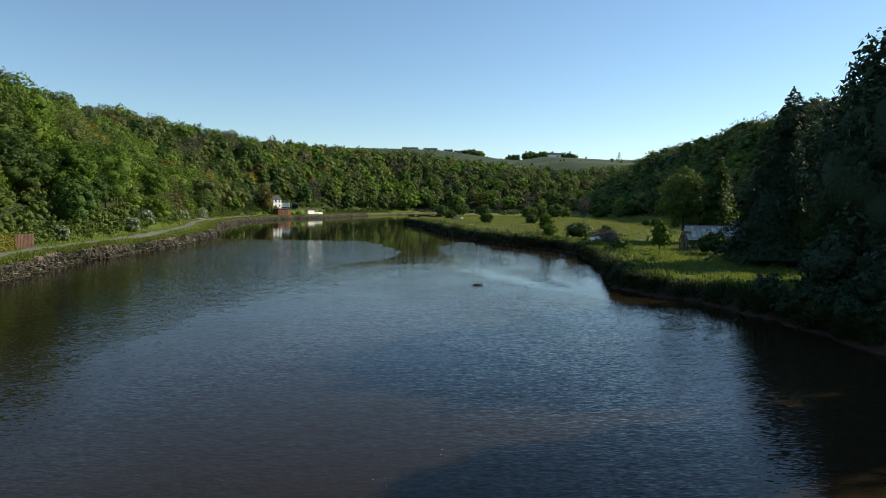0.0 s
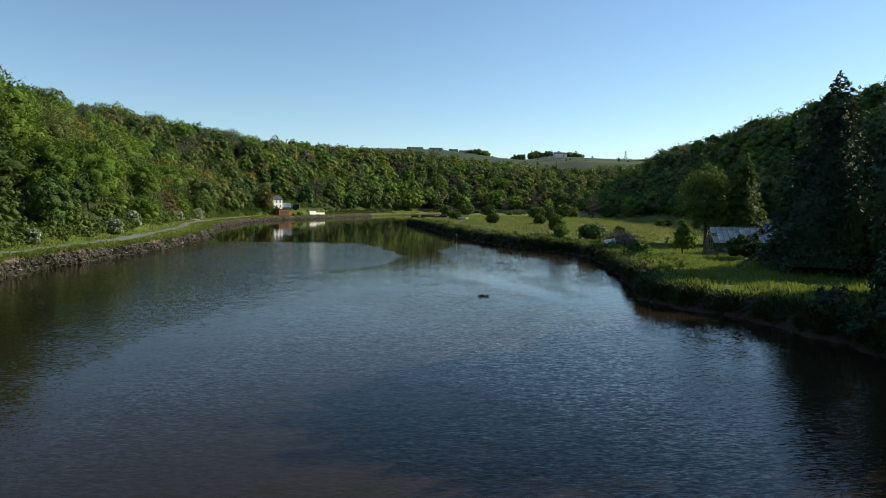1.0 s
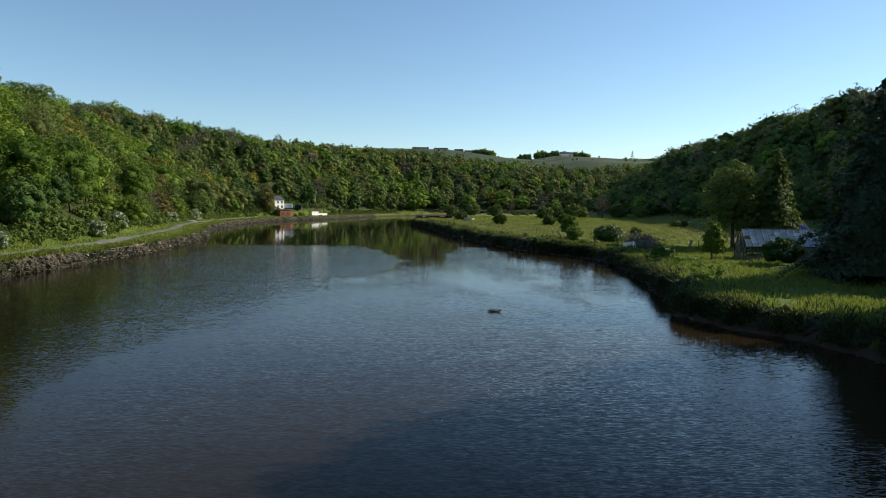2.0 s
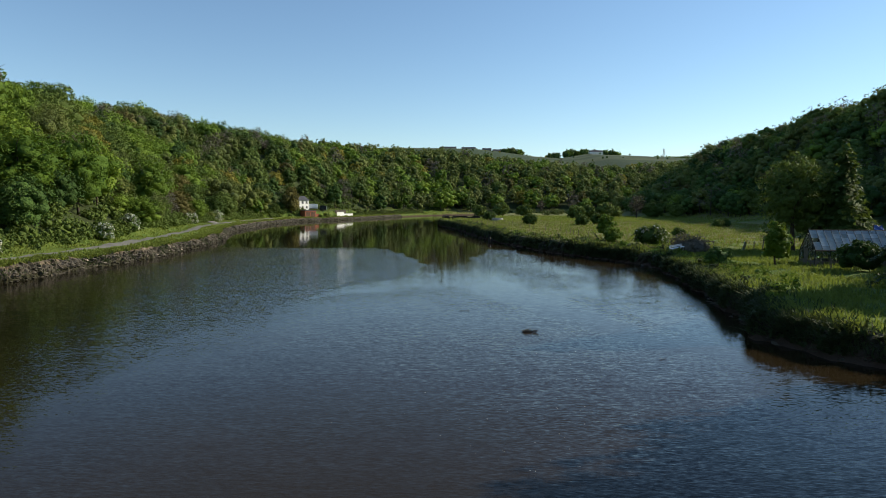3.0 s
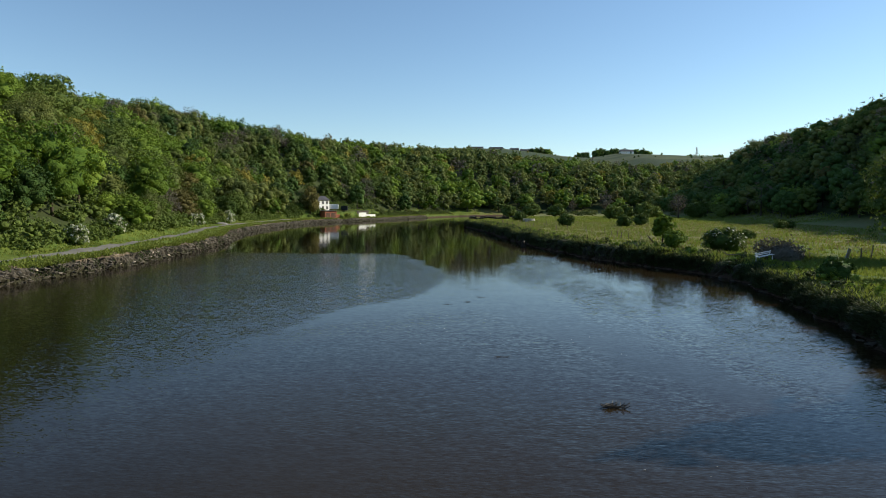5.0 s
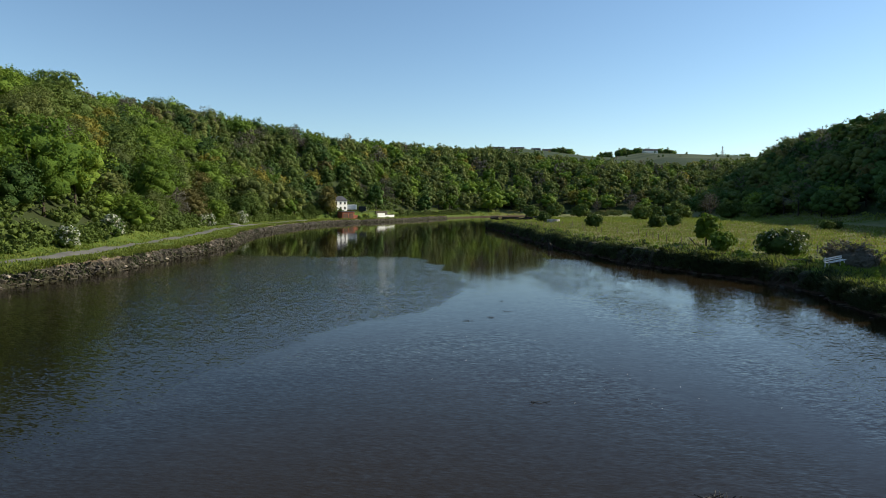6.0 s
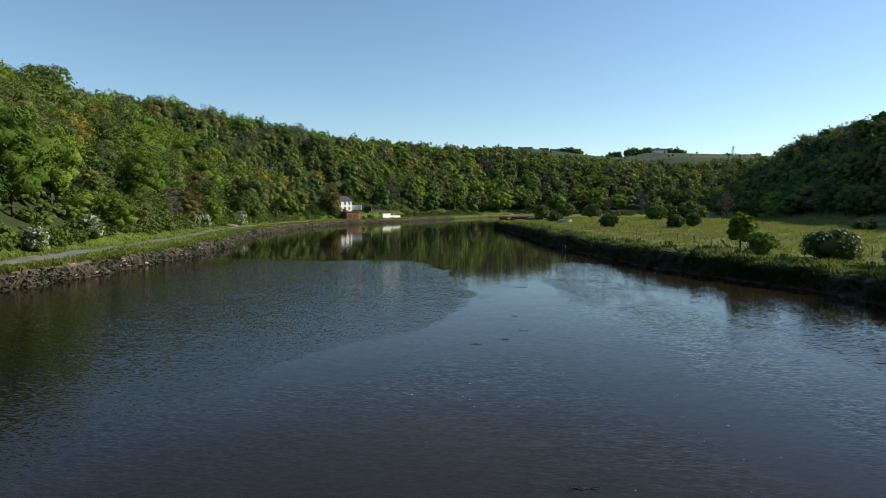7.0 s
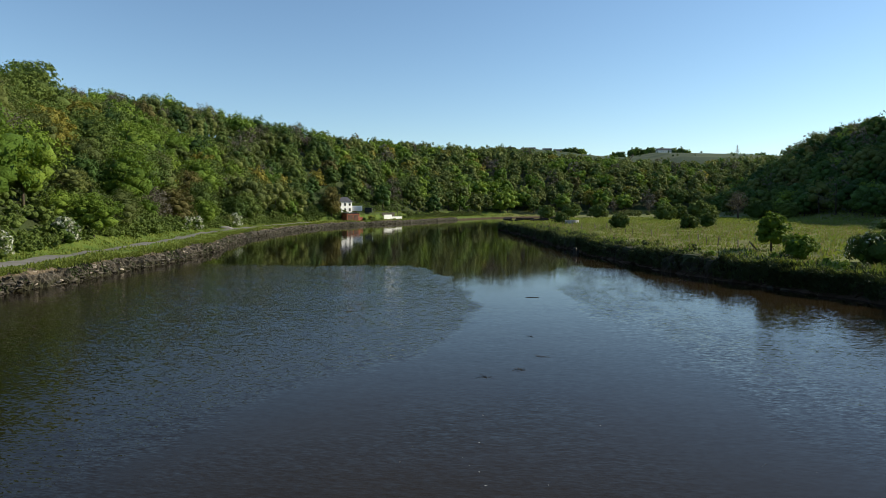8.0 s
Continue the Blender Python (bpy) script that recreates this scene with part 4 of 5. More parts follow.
for k in range(70):
    hem.append((*bank_point(rng.uniform(296, 318), rng.uniform(8, 22)), rng.uniform(1.0, 2.4), rng.uniform(1.0, 3.4)))
for k in range(60):
    hem.append((*bank_point(rng.uniform(316, 352), rng.uniform(17, 26)), rng.uniform(1.2, 2.2), rng.uniform(1.4, 3.2)))
for k in range(50):
    hem.append((*bank_point(rng.uniform(420, 466), rng.uniform(2.5, 10)), rng.uniform(0.9, 1.9), rng.uniform(0.6, 2.0)))
for k in range(46):
    hem.append((*bank_point(rng.uniform(356, 420), rng.uniform(4, 12)), rng.uniform(0.8, 1.8), rng.uniform(0.6, 1.8)))
for k in range(60):
    hem.append((*bank_point(rng.uniform(335, 395), rng.uniform(16, 30)), rng.uniform(1.8, 3.0), rng.uniform(2.5, 4.5)))
shrub_belt("wood_edge_scrub", "green undergrowth along the foot of the wood", MID, 34, hem, 0.29, 150)


def sward(name, label, leaf, seed, places, height, width, base=None, fall=None):
    """Tufts of grass blades as one body: each blade a narrow bent strip, standing or hanging over."""
    rng = np.random.default_rng(seed)
    if base is None:
        p = np.asarray(places)
        base = np.stack([p[:, 0], p[:, 1], ground(p[:, 0], p[:, 1]) - 0.05], 1)
    n = len(base)
    a = rng.uniform(0, 6.2832, n)
    side = np.stack([np.cos(a), np.sin(a), np.zeros(n)], 1)
    h = height * rng.uniform(0.4, 1.5, n)
    bend = rng.normal(size=(n, 2)) * 0.35
    tip = base + np.stack([bend[:, 0] * h, bend[:, 1] * h, h], 1)
    if fall is not None:
        tip = tip + fall * h[:, None]
    w = (width * rng.uniform(0.6, 1.3, n))[:, None] * side
    midp = base + (tip - base) * [0.3, 0.3, 0.6]
    v = np.stack([base - w, base + w, midp + w * 0.7, tip, midp - w * 0.7], 1).reshape(-1, 3)
    o = np.arange(n)[:, None] * 5
    q = o + [[0, 1, 2, 4]]
    t = o + [[4, 2, 3]]
    return tagged(new(name, raw_mesh(name, v, q, t, [leaf])), label, "grass", kind="stuff")


def scatter(seed, n, x0, x1, y0, y1, accept):
    rng = np.random.default_rng(seed)
    x, y = rng.uniform(x0, x1, n), rng.uniform(y0, y1, n)
    clump = np.sin(x * 0.8 + 2 * np.sin(y * 0.37)) + np.sin(y * 0.57 - x * 0.3 + 2 * np.sin(x * 0.41)) + rng.uniform(-1.6, 1.6, n)
    k = accept(x, y) & (clump > -0.4)
    return np.stack([x[k], y[k]], 1)


def near_bank(x, y):
    s, left = shore(x, y)
    return ~left & (s > 1.2)


def verge(x, y):
    s, left = shore(x, y)
    return left & (s > 1.6) & (s < 11.5) & (np.abs(s - np.interp(y, [40, 90, 120, 150, 200, 260, 300], [4.0, 4.2, 5.6, 7.2, 6.4, 5.2, 5.0])) > 1.3)


sward("bank_grass", "long lush grass on the near bank and garden", GRASSY, 41, scatter(41, 85000, 17, 50, 52, 125, near_bank), 0.40, 0.05)
sward("meadow_grass", "rough meadow grass", GRASSY, 42, scatter(42, 85000, -18, 80, 112, 262, near_bank), 0.36, 0.10)
sward("dry_meadow_grass", "straw-coloured dry grass stems in the meadow", STRAW, 43, scatter(43, 26000, -18, 80, 118, 262, near_bank), 0.46, 0.06)
sward("far_meadow_grass", "rough grass on the far end of the meadow", GRASSY, 48, scatter(48, 28000, -22, 100, 255, 352, near_bank), 0.50, 0.20)
sward("far_bank_grass", "rough grass along the bank below the house", GRASSY, 49, scatter(49, 60000, -112, 20, 292, 512, lambda x, y: shore(x, y)[1] & (shore(x, y)[0] > 0.9) & (shore(x, y)[0] < 24)), 0.50, 0.18)
sward("verge_grass", "lush verge grass beside the path", GRASSY, 44, scatter(44, 150000, -100, -46, 62, 300, verge), 0.32, 0.09)


def bank_slope(x, y):
    s, left = shore(x, y)
    return ~left & (s > np.where(y < 72, 0.15, 0.5)) & (s < 5.0)


sward("bank_weeds", "coarse dark weeds hanging down the muddy bank", WEEDS, 45, scatter(45, 60000, -24, 32, 48, 262, bank_slope), 0.55, 0.055)
rng = np.random.default_rng(35)
far_edge = [(*bank_point(y, rng.uniform(5.0, 11.0)), rng.uniform(1.2, 2.6), rng.uniform(1.2, 3.4)) for y in np.arange(372, 466, 2.2)]
far_edge += [(x, 500 + rng.uniform(8, 20) + max(0, x) * 0.1, rng.uniform(1.5, 3.0), rng.uniform(1.5, 4.0)) for x in np.arange(-30, 300, 5.0)]
sward("bank_face_weeds", "weeds growing among the stones of the bank", WEEDS, 46, scatter(46, 45000, -96, -46, 62, 330, lambda x, y: shore(x, y)[1] & (shore(x, y)[0] > 0.35) & (shore(x, y)[0] < 2.0)), 0.30, 0.06)
brow = [(float(np.interp(y, *HILL_FOOT)) + rng.uniform(50, 80), y, rng.uniform(2.5, 4.2), rng.uniform(3.0, 5.5)) for y in np.arange(60, 440, 2.2)]
shrub_belt("hilltop_scrub", "dense dark thicket along the brow of the shaded hill", DEEP, 47, brow, 0.5, 150)
far_edge += [(rng.uniform(0, 80), rng.uniform(345, 470), rng.uniform(1.5, 2.6), rng.uniform(1.5, 3.5)) for k in range(26)]
shrub_belt("far_bank_scrub", "green bushes along the far bank below the wood", OLIVE, 36, far_edge, 0.45, 170)

rng = np.random.default_rng(37)
yard = [(-95.0, 323.5, 1.6, 2.4), (-93.2, 326.5, 1.5, 2.2), (-97.5, 322.0, 1.8, 3.0), (-84.5, 326.0, 1.0, 1.3), (-82.5, 331.5, 1.3, 1.8), (-99.5, 314, 2.2, 4.0), (-101.0, 309, 2.2, 4.5), (-92.5, 341, 2.0, 3.4), (-88, 344, 2.2, 3.6)]
shrub_belt("yard_scrub", "green shrubs round the house and yard", MID, 38, yard, 0.30, 500)


# ---- greenhouse and garden ----
def greenhouse():
    """A long lean old glasshouse: low boarded wall, timber frame, single panes."""
    top = thing("greenhouse", (35.7, 101.6, 0), 1.0, "old timber greenhouse with clouded glass roof panes", "greenhouse")
    g, eave, ridge, half, length = 1.5, 3.35, 5.55, 1.75, 13.0
    part("base_wall", boxes(((length / 2, -half, (g + 2.2) / 2 - 0.1), (length, 0.14, 0.9)), ((length / 2, half, (g + 2.2) / 2 - 0.1), (length, 0.14, 0.9)), ((0.02, 0, (g + 2.2) / 2 - 0.1), (0.14, 2 * half - 0.16, 0.9)), ((length, 0, (g + 2.2) / 2 - 0.1), (0.14, 2 * half - 0.16, 0.9))), WOOD, top, "weathered boarded base")
    bm = bmesh.new()
    for x in (0, length):
        for sgn in (-1, 1):
            stick(bm, (x, sgn * half, g - 0.2), (x, sgn * half, eave), 0.06, 0.06, 4)
            stick(bm, (x, sgn * half, eave), (x, 0, ridge), 0.06, 0.06, 4)
        for u in (-0.6, 0, 0.6):
            stick(bm, (x, u * half, g + 0.6), (x, u * half, eave + (ridge - eave) * (1 - abs(u))), 0.035, 0.035, 4)
    for z, y in ((ridge, 0), (eave, -half), (eave, half)):
        stick(bm, (0, y, z), (length, y, z), 0.07, 0.07, 4)
    for i in range(1, 16):
        x = i * length / 16
        for sgn in (-1, 1):
            stick(bm, (x, sgn * half, eave + 0.03), (x, 0, ridge + 0.03), 0.04, 0.04, 4)
            stick(bm, (x, sgn * half, g + 0.6), (x, sgn * half, eave), 0.03, 0.03, 4)
    part("frame", bm, DARK_WOOD, top, "dark weathered timber frame")
    slope = math.hypot(half, ridge - eave)
    ang = math.atan2(ridge - eave, half)
    pane = raw_mesh("pane", np.array([(x, y, z) for z in (0, 0.008) for x, y in ((0, 0), (1, 0), (1, 1), (0, 1))]), [(0, 3, 2, 1), (4, 5, 6, 7), (0, 1, 5, 4), (1, 2, 6, 5), (2, 3, 7, 6), (3, 0, 4, 7)], mats=[GLASS])
    side_pane = pane.copy()
    side_pane.materials[0] = SIDE_GLASS
    rng = random.Random(6)
    w, rows_n = length / 16, 5
    for sgn in (-1, 1):
        for i in range(16):
            for r in range(rows_n):
                if rng.random() < 0.03:
                    continue
                hgt = slope / rows_n
                ob = new("pane", pane)
                ob.parent = top
                m = Matrix.Translation((i * w + 0.03, sgn * half, eave + 0.035)) @ Matrix.Rotation(ang if sgn < 0 else math.pi - ang, 4, "X")
                ob.matrix_basis = m @ Matrix.Translation((0, r * hgt, 0.012 * (rows_n - r) / rows_n * (1 if sgn < 0 else -1) + rng.uniform(-0.004, 0.004))) @ Matrix.Diagonal((w - 0.06, hgt * 1.02, 1, 1))
        for i in range(16):
            ob = new("pane", side_pane)
            ob.parent = top
            ob.matrix_basis = Matrix.Translation((i * w + 0.03, sgn * half, g + 0.6)) @ Matrix.Rotation(math.pi / 2, 4, "X") @ Matrix.Diagonal((w - 0.06, eave - g - 0.62, 1, 1))
    bm = bmesh.new()
    vs = [bm.verts.new(c) for c in ((0.01, -half + 0.05, g + 0.6), (0.01, half - 0.05, g + 0.6), (0.01, half - 0.05, eave), (0.01, 0, ridge - 0.08), (0.01, -half + 0.05, eave))]
    bm.faces.new(vs)
    bmesh.ops.solidify(bm, geom=bm.faces[:], thickness=0.008)
    part("gable_glass", bm, SIDE_GLASS, top)
    part("door", boxes(((-0.05, 0.25, g + 1.0), (0.05, 0.85, 2.0))), WOOD, top, "narrow weathered plank door")


greenhouse()
shed = thing("garden_shed", (53, 112, gz(53, 112)), -8, "long low pale shed behind the greenhouse", "shed")
part("wall", boxes(((0, 0, 1.3), (14, 4, 2.7))), CONCRETE, shed)
part("roof", boxes(((0, -0.1, 2.85), (14.6, 4.8, 0.16), 0.02, Matrix.Rotation(radians(6), 4, "X"))), STEEL, shed, "pale metal sheet roof")
tarp = thing("tarpaulin", (47.5, 109, gz(47.5, 109) + 3.9), 10, "crumpled blue tarpaulin over the shed end", "tarpaulin")
bm = bmesh.new()
bmesh.ops.create_grid(bm, x_segments=8, y_segments=6, size=0.5)
for v in bm.verts:
    v.co = Vector((v.co.x * 1.3, v.co.y * 0.4, v.co.y * 0.7 + 0.12 * math.sin(v.co.x * 9 + v.co.y * 7)))
bmesh.ops.solidify(bm, geom=bm.faces[:], thickness=0.01)
part("sheet", bm, BLUE, tarp)
pole = bmesh.new()
stick(pole, (-0.6, 0.15, -4.1), (-0.6, 0.15, 0.5), 0.06, 0.05)
stick(pole, (0.6, 0.15, -4.1), (0.6, 0.15, 0.5), 0.06, 0.05)
part("pole", pole, WOOD, tarp)


def fence_post(height, lean=0.0):
    bm = bmesh.new()
    stick(bm, (0, 0, -0.35), (lean, 0, height * 0.97), 0.075, 0.065, 6)
    stick(bm, (lean, 0, height * 0.97), (lean, 0, height), 0.065, 0.03, 6)
    me = bpy.data.meshes.new("fence_post")
    bmesh.ops.recalc_face_normals(bm, faces=bm.faces)
    bm.to_mesh(me)
    bm.free()
    me.materials.append(WOOD)
    return me


POST_MESHES = [fence_post(1.15, 0.04), fence_post(1.0, -0.08), fence_post(1.25, 0.15)]
posts = [(15.2, 158.5), (15.3, 154), (15.8, 150), (14.9, 163), (14.2, 168), (11.5, 176), (8.9, 181), (8.2, 186), (6.2, 192), (3.4, 198), (1.0, 204), (-0.8, 209), (-2.7, 214), (-4.5, 219), (-6, 224), (-7.6, 229), (-9, 234), (7.5, 222), (5, 228), (2.5, 234), (0, 240), (-2.5, 246), (20.8, 141), (17.2, 146)]
rng = random.Random(8)
for x, y in posts:
    ob = new("fence_post", rng.choice(POST_MESHES))
    ob.matrix_basis = pose(x, y, gz(x, y), rng.uniform(-5, 5), rng.uniform(-5, 5), rng.uniform(0, 360))
    tagged(ob, "weathered wooden fence post in the meadow grass", "fence post", "meadow fence posts")
rng = random.Random(18)
for x, y, h in ((34.2, 97.5, 1.1), (36, 97, 1.2), (37.2, 99.5, 1.0), (33.5, 104, 1.2), (36.5, 119, 1.2), (38, 120, 1.3), (31.5, 127, 1.2), (29, 130, 1.0), (35, 98, 0.9)):
    ob = new("fence_post", rng.choice(POST_MESHES))
    ob.matrix_basis = pose(x, y, gz(x, y), rng.uniform(-4, 4), rng.uniform(-4, 4), rng.uniform(0, 360)) @ Matrix.Diagonal((1, 1, h, 1))
    tagged(ob, "grey wooden post of a broken garden fence", "fence post", "garden fence posts")
rail = thing("fence_rail", (32, 128.5, gz(32, 128.5)), -12, "leaning wooden rail on short posts above the bank", "rail")
part("rail", boxes(((0, 0, 0.75), (4.2, 0.07, 0.14))), WOOD, rail)
for x in (-1.9, 1.9):
    part("post", boxes(((x, 0.07, 0.35), (0.1, 0.07, 1.1))), WOOD, rail)
board = thing("tilted_board", (35.2, 119.5, gz(35.2, 119.5)), 30, "pale board leaning at a slant by the garden", "board")
part("panel", boxes(((0.2, 0, 0.6), (0.5, 0.06, 1.5), 0.01, Matrix.Rotation(radians(24), 4, "Y"))), STEEL, board)
plank = thing("leaning_plank", (18.2, 143.5, gz(18.2, 143.5)), 10, "loose pale plank leaning in the bank-top grass", "plank")
part("plank", boxes(((0, 0, 0.55), (0.16, 0.05, 1.7), 0.0, Matrix.Rotation(radians(-42), 4, "Y"))), WOOD, plank)


def bench():
    """White slatted seat collapsed on the bank edge."""
    top = thing("bench", (24.9, 115.0, gz(24.9, 115.0)), 28, "broken white slatted bench tipped on the bank edge", "bench")
    tip = Matrix.Rotation(radians(-7), 4, "Y")
    for i in range(3):
        part("slat", boxes(((0, -0.05 + i * 0.17, 0.62 + i * 0.02), (2.3, 0.12, 0.035), 0.006, tip)), WHITE, top)
    for i in range(2):
        part("back_slat", boxes(((0, 0.42, 0.80 + i * 0.17), (2.3, 0.035, 0.12), 0.006, tip)), WHITE, top)
    for x in (-0.95, 0.95):
        part("leg", boxes(((x, 0.0, 0.24), (0.07, 0.07, 0.8)), ((x, 0.40, 0.42), (0.07, 0.07, 1.15))), WHITE, top)


bench()

# ---- in and on the water ----
stake = thing("mooring_post", (-1.45, 164.6, 0), 12, "thick black old mooring post standing in the river", "post")
bm = bmesh.new()
stick(bm, (0, 0, -1.4), (0.05, 0, 0.95), 0.33, 0.30, 9)
stick(bm, (0.05, 0, 0.95), (0.06, 0, 1.12), 0.30, 0.20, 9)
part("post", bm, DARK_WOOD, stake)
part("brace", boxes(((0.48, 0.02, 0.15), (0.26, 0.3, 1.5), 0.03, Matrix.Rotation(radians(5), 4, "Y"))), DARK_WOOD, stake)


def raft(place, n, spread, label, seed):
    top = thing("driftwood", (*place, 0.0), 0, label, "driftwood")
    rng = random.Random(seed)
    for i in range(n):
        bm = bmesh.new()
        x, y, a = rng.gauss(0, spread), rng.gauss(0, spread * 0.35), rng.uniform(-0.7, 0.7) + (3.14 if rng.random() < 0.5 else 0)
        ln = rng.uniform(0.15, 0.5)
        z = rng.uniform(0.0, 0.09)
        e = (x + ln * math.cos(a), y + ln * math.sin(a), z + rng.uniform(-0.04, 0.22))
        stick(bm, (x, y, z), e, 0.028, 0.01, 5)
        if rng.random() < 0.5:
            m = ((x + e[0]) / 2, (y + e[1]) / 2, (z + e[2]) / 2)
            stick(bm, m, (m[0] + 0.2 * math.cos(a + 0.9), m[1] + 0.2 * math.sin(a + 0.9), m[2] + 0.12), 0.015, 0.006, 4)
        part("twig", bm, DARK_WOOD, top)
    return top


raft((2.45, 67.3), 22, 0.17, "tangled raft of dark driftwood twigs afloat", 3)
raft((-5.8, 94.0), 6, 0.18, "small scatter of floating dark twigs", 4).scale = (0.8, 0.8, 0.35)
log = thing("driftwood", (-6.1, 117.4, 0.0), 4, "thin dark log floating low in the water", "driftwood")
bm = bmesh.new()
stick(bm, (-0.55, 0, 0.0), (0.4, 0.04, 0.01), 0.03, 0.024, 7)
stick(bm, (0.4, 0.04, 0.01), (0.6, 0.07, 0.03), 0.024, 0.010, 6)
part("log", bm, DARK_WOOD, log)
for x, y, n_t, sp, sd in ((-7.2, 92.4, 5, 0.16, 14), (-4.9, 96.8, 4, 0.22, 15), (-5.6, 101.5, 4, 0.12, 16), (-2.2, 75.2, 7, 0.14, 17), (9.4, 60.5, 3, 0.10, 18)):
    raft((x, y), n_t, sp, "small scatter of floating dark twigs", sd).scale = (0.8, 0.8, 0.3)
raft((7.5, 130.5), 8, 0.5, "driftwood twigs stranded at the water's edge", 7)
bough = thing("fallen_branch", (22.0, 118.8, gz(22.0, 118.8)), 20, "bare grey fallen branch lying down the bank", "branch")
bm = bmesh.new()
stick(bm, (0, 0, 0.5), (1.2, -0.5, 0.55), 0.06, 0.05)
stick(bm, (0, 0, 0.5), (-0.8, 0.2, 1.2), 0.05, 0.02)
stick(bm, (1.2, -0.5, 0.55), (2.1, -1.2, 0.3), 0.05, 0.02)
part("bough", bm, WOOD, bough)

# ---- across the river: house, yard, walls ----
hx, hy = -97.5, 332.0
house = thing("house", (hx, hy, gz(hx, hy) - 0.2), 62, "white rendered two-storey house with grey slate roof", "house")
part("wall", boxes(((0, 0, 2.4), (9.0, 6.0, 5.0), 0.02)), WHITE, house)
bm = bmesh.new()
pts = [(-4.8, -3.4, 4.8), (4.8, -3.4, 4.8), (4.8, 3.4, 4.8), (-4.8, 3.4, 4.8), (-4.6, 0, 6.9), (4.6, 0, 6.9)]
vs = [bm.verts.new(p) for p in pts]
for f in ((0, 1, 5, 4), (2, 3, 4, 5), (1, 2, 5), (3, 0, 4), (3, 2, 1, 0)):
    bm.faces.new([vs[i] for i in f])
roof = part("roof", bm, SLATE, house)
ch = part("chimney", boxes(((-3.6, 0, 7.1), (0.9, 0.6, 1.4), 0.02), ((-3.6, 0, 7.85), (1.05, 0.75, 0.12))), BRICK, roof)
for x in (-2.6, 0.3, 3.0):
    for z in (1.4, 3.7):
        win = part("window", boxes(((x, -3.02, z), (1.15, 0.08, 1.25))), DARK_GLASS, house)
        part("frame", boxes(((x, -3.07, z + 0.62), (1.25, 0.05, 0.07)), ((x, -3.07, z - 0.62), (1.25, 0.05, 0.07)), ((x - 0.6, -3.07, z), (0.07, 0.05, 1.2)), ((x + 0.6, -3.07, z), (0.07, 0.05, 1.2)), ((x, -3.07, z), (0.05, 0.05, 1.2))), WHITE, win)
        part("sill", boxes(((x, -3.10, z - 0.72), (1.4, 0.18, 0.08))), CONCRETE, win)
part("gutter", boxes(((0, -3.42, 4.77), (9.6, 0.1, 0.1))), BLACK, house)

bx, by = -89.6, 322.6
brick = thing("brick_garage", (bx, by, gz(bx, by)), 50, "low red brick garage with rusty doors and flat roof", "garage")
part("wall", boxes(((0, 0.1, 1.5), (6.2, 4.6, 3.2), 0.02), ((4.1, -1.4, 0.7), (2.2, 0.3, 1.6), 0.02)), BRICK, brick)
part("roof", boxes(((0, 0, 3.2), (6.6, 5.1, 0.16), 0.02, Matrix.Rotation(radians(2), 4, "X"))), SLATE, brick)
for x in (-1.45, 1.3):
    part("door", boxes(((x, -2.24, 1.25), (2.3, 0.08, 2.2))), RUST, brick, "rust-red garage door")


def motorhome(place, turn):
    top = thing("motorhome", place, turn, "white motorhome parked in the yard", "motorhome")
    body = boxes(((0.3, 0, 1.75), (4.4, 2.2, 2.3), 0.12), ((2.2, 0, 2.5), (1.4, 2.1, 0.8), 0.15), ((2.9, 0, 1.05), (1.3, 1.95, 0.9), 0.15))
    part("body", body, WHITE_METAL, top)
    part("windscreen", boxes(((3.05, 0, 1.75), (0.06, 1.7, 0.65), 0.0, Matrix.Rotation(radians(-28), 4, "Y"))), DARK_GLASS, top)
    for x, y in ((-0.4, -1.11), (1.2, -1.11)):
        part("window", boxes(((x, y, 2.15), (0.9, 0.03, 0.55))), DARK_GLASS, top)
    for x in (-1.0, 2.5):
        for y in (-0.95, 0.95):
            bm = bmesh.new()
            stick(bm, (x, y - 0.12, 0.34), (x, y + 0.12, 0.34), 0.34, 0.34, 14)
            wheel = part("wheel", bm, BLACK, top)
            bm = bmesh.new()
            stick(bm, (x, y - 0.13, 0.34), (x, y + 0.13, 0.34), 0.19, 0.19, 10)
            part("rim", bm, STEEL, wheel)


motorhome((-91.2, 337.8, gz(-91.2, 337.8)), 200)
tr = thing("horse_trailer", (-87.3, 341.0, gz(-87.3, 341.0)), 15, "dark boxy trailer with white end parked in the yard", "trailer")
part("body", boxes(((0, 0, 1.5), (3.2, 1.9, 2.1), 0.08)), DARK_GLASS, tr)
part("end_panel", boxes(((1.64, 0, 1.5), (0.06, 1.8, 1.9))), WHITE_METAL, tr, "white end panel")
for y in (-1.0, 1.0):
    bm = bmesh.new()
    stick(bm, (0, y - 0.1, 0.3), (0, y + 0.1, 0.3), 0.3, 0.3, 12)
    part("wheel", bm, BLACK, tr)
wl_ = thing("garden_wall", (-78.8, 351.5, gz(-78.8, 351.5)), 66, "low white painted wall on the far bank", "wall")
part("wall", boxes(((-3.6, 0, 1.0), (5.6, 0.3, 2.4), 0.02), ((2.9, 0, 0.6), (7.4, 0.3, 1.4), 0.02)), WHITE, wl_)
part("coping", boxes(((-3.6, 0, 2.24), (5.7, 0.4, 0.08)), ((2.9, 0, 1.34), (7.4, 0.4, 0.08))), WHITE, wl_)
back = thing("stone_wall", (-81.5, 353.5, gz(-81.5, 353.5)), 66, "old dark stone wall behind the white wall", "wall")
part("wall", boxes(((0, 0, 1.0), (9, 0.35, 2.2), 0.02)), WEED_STONE, back)
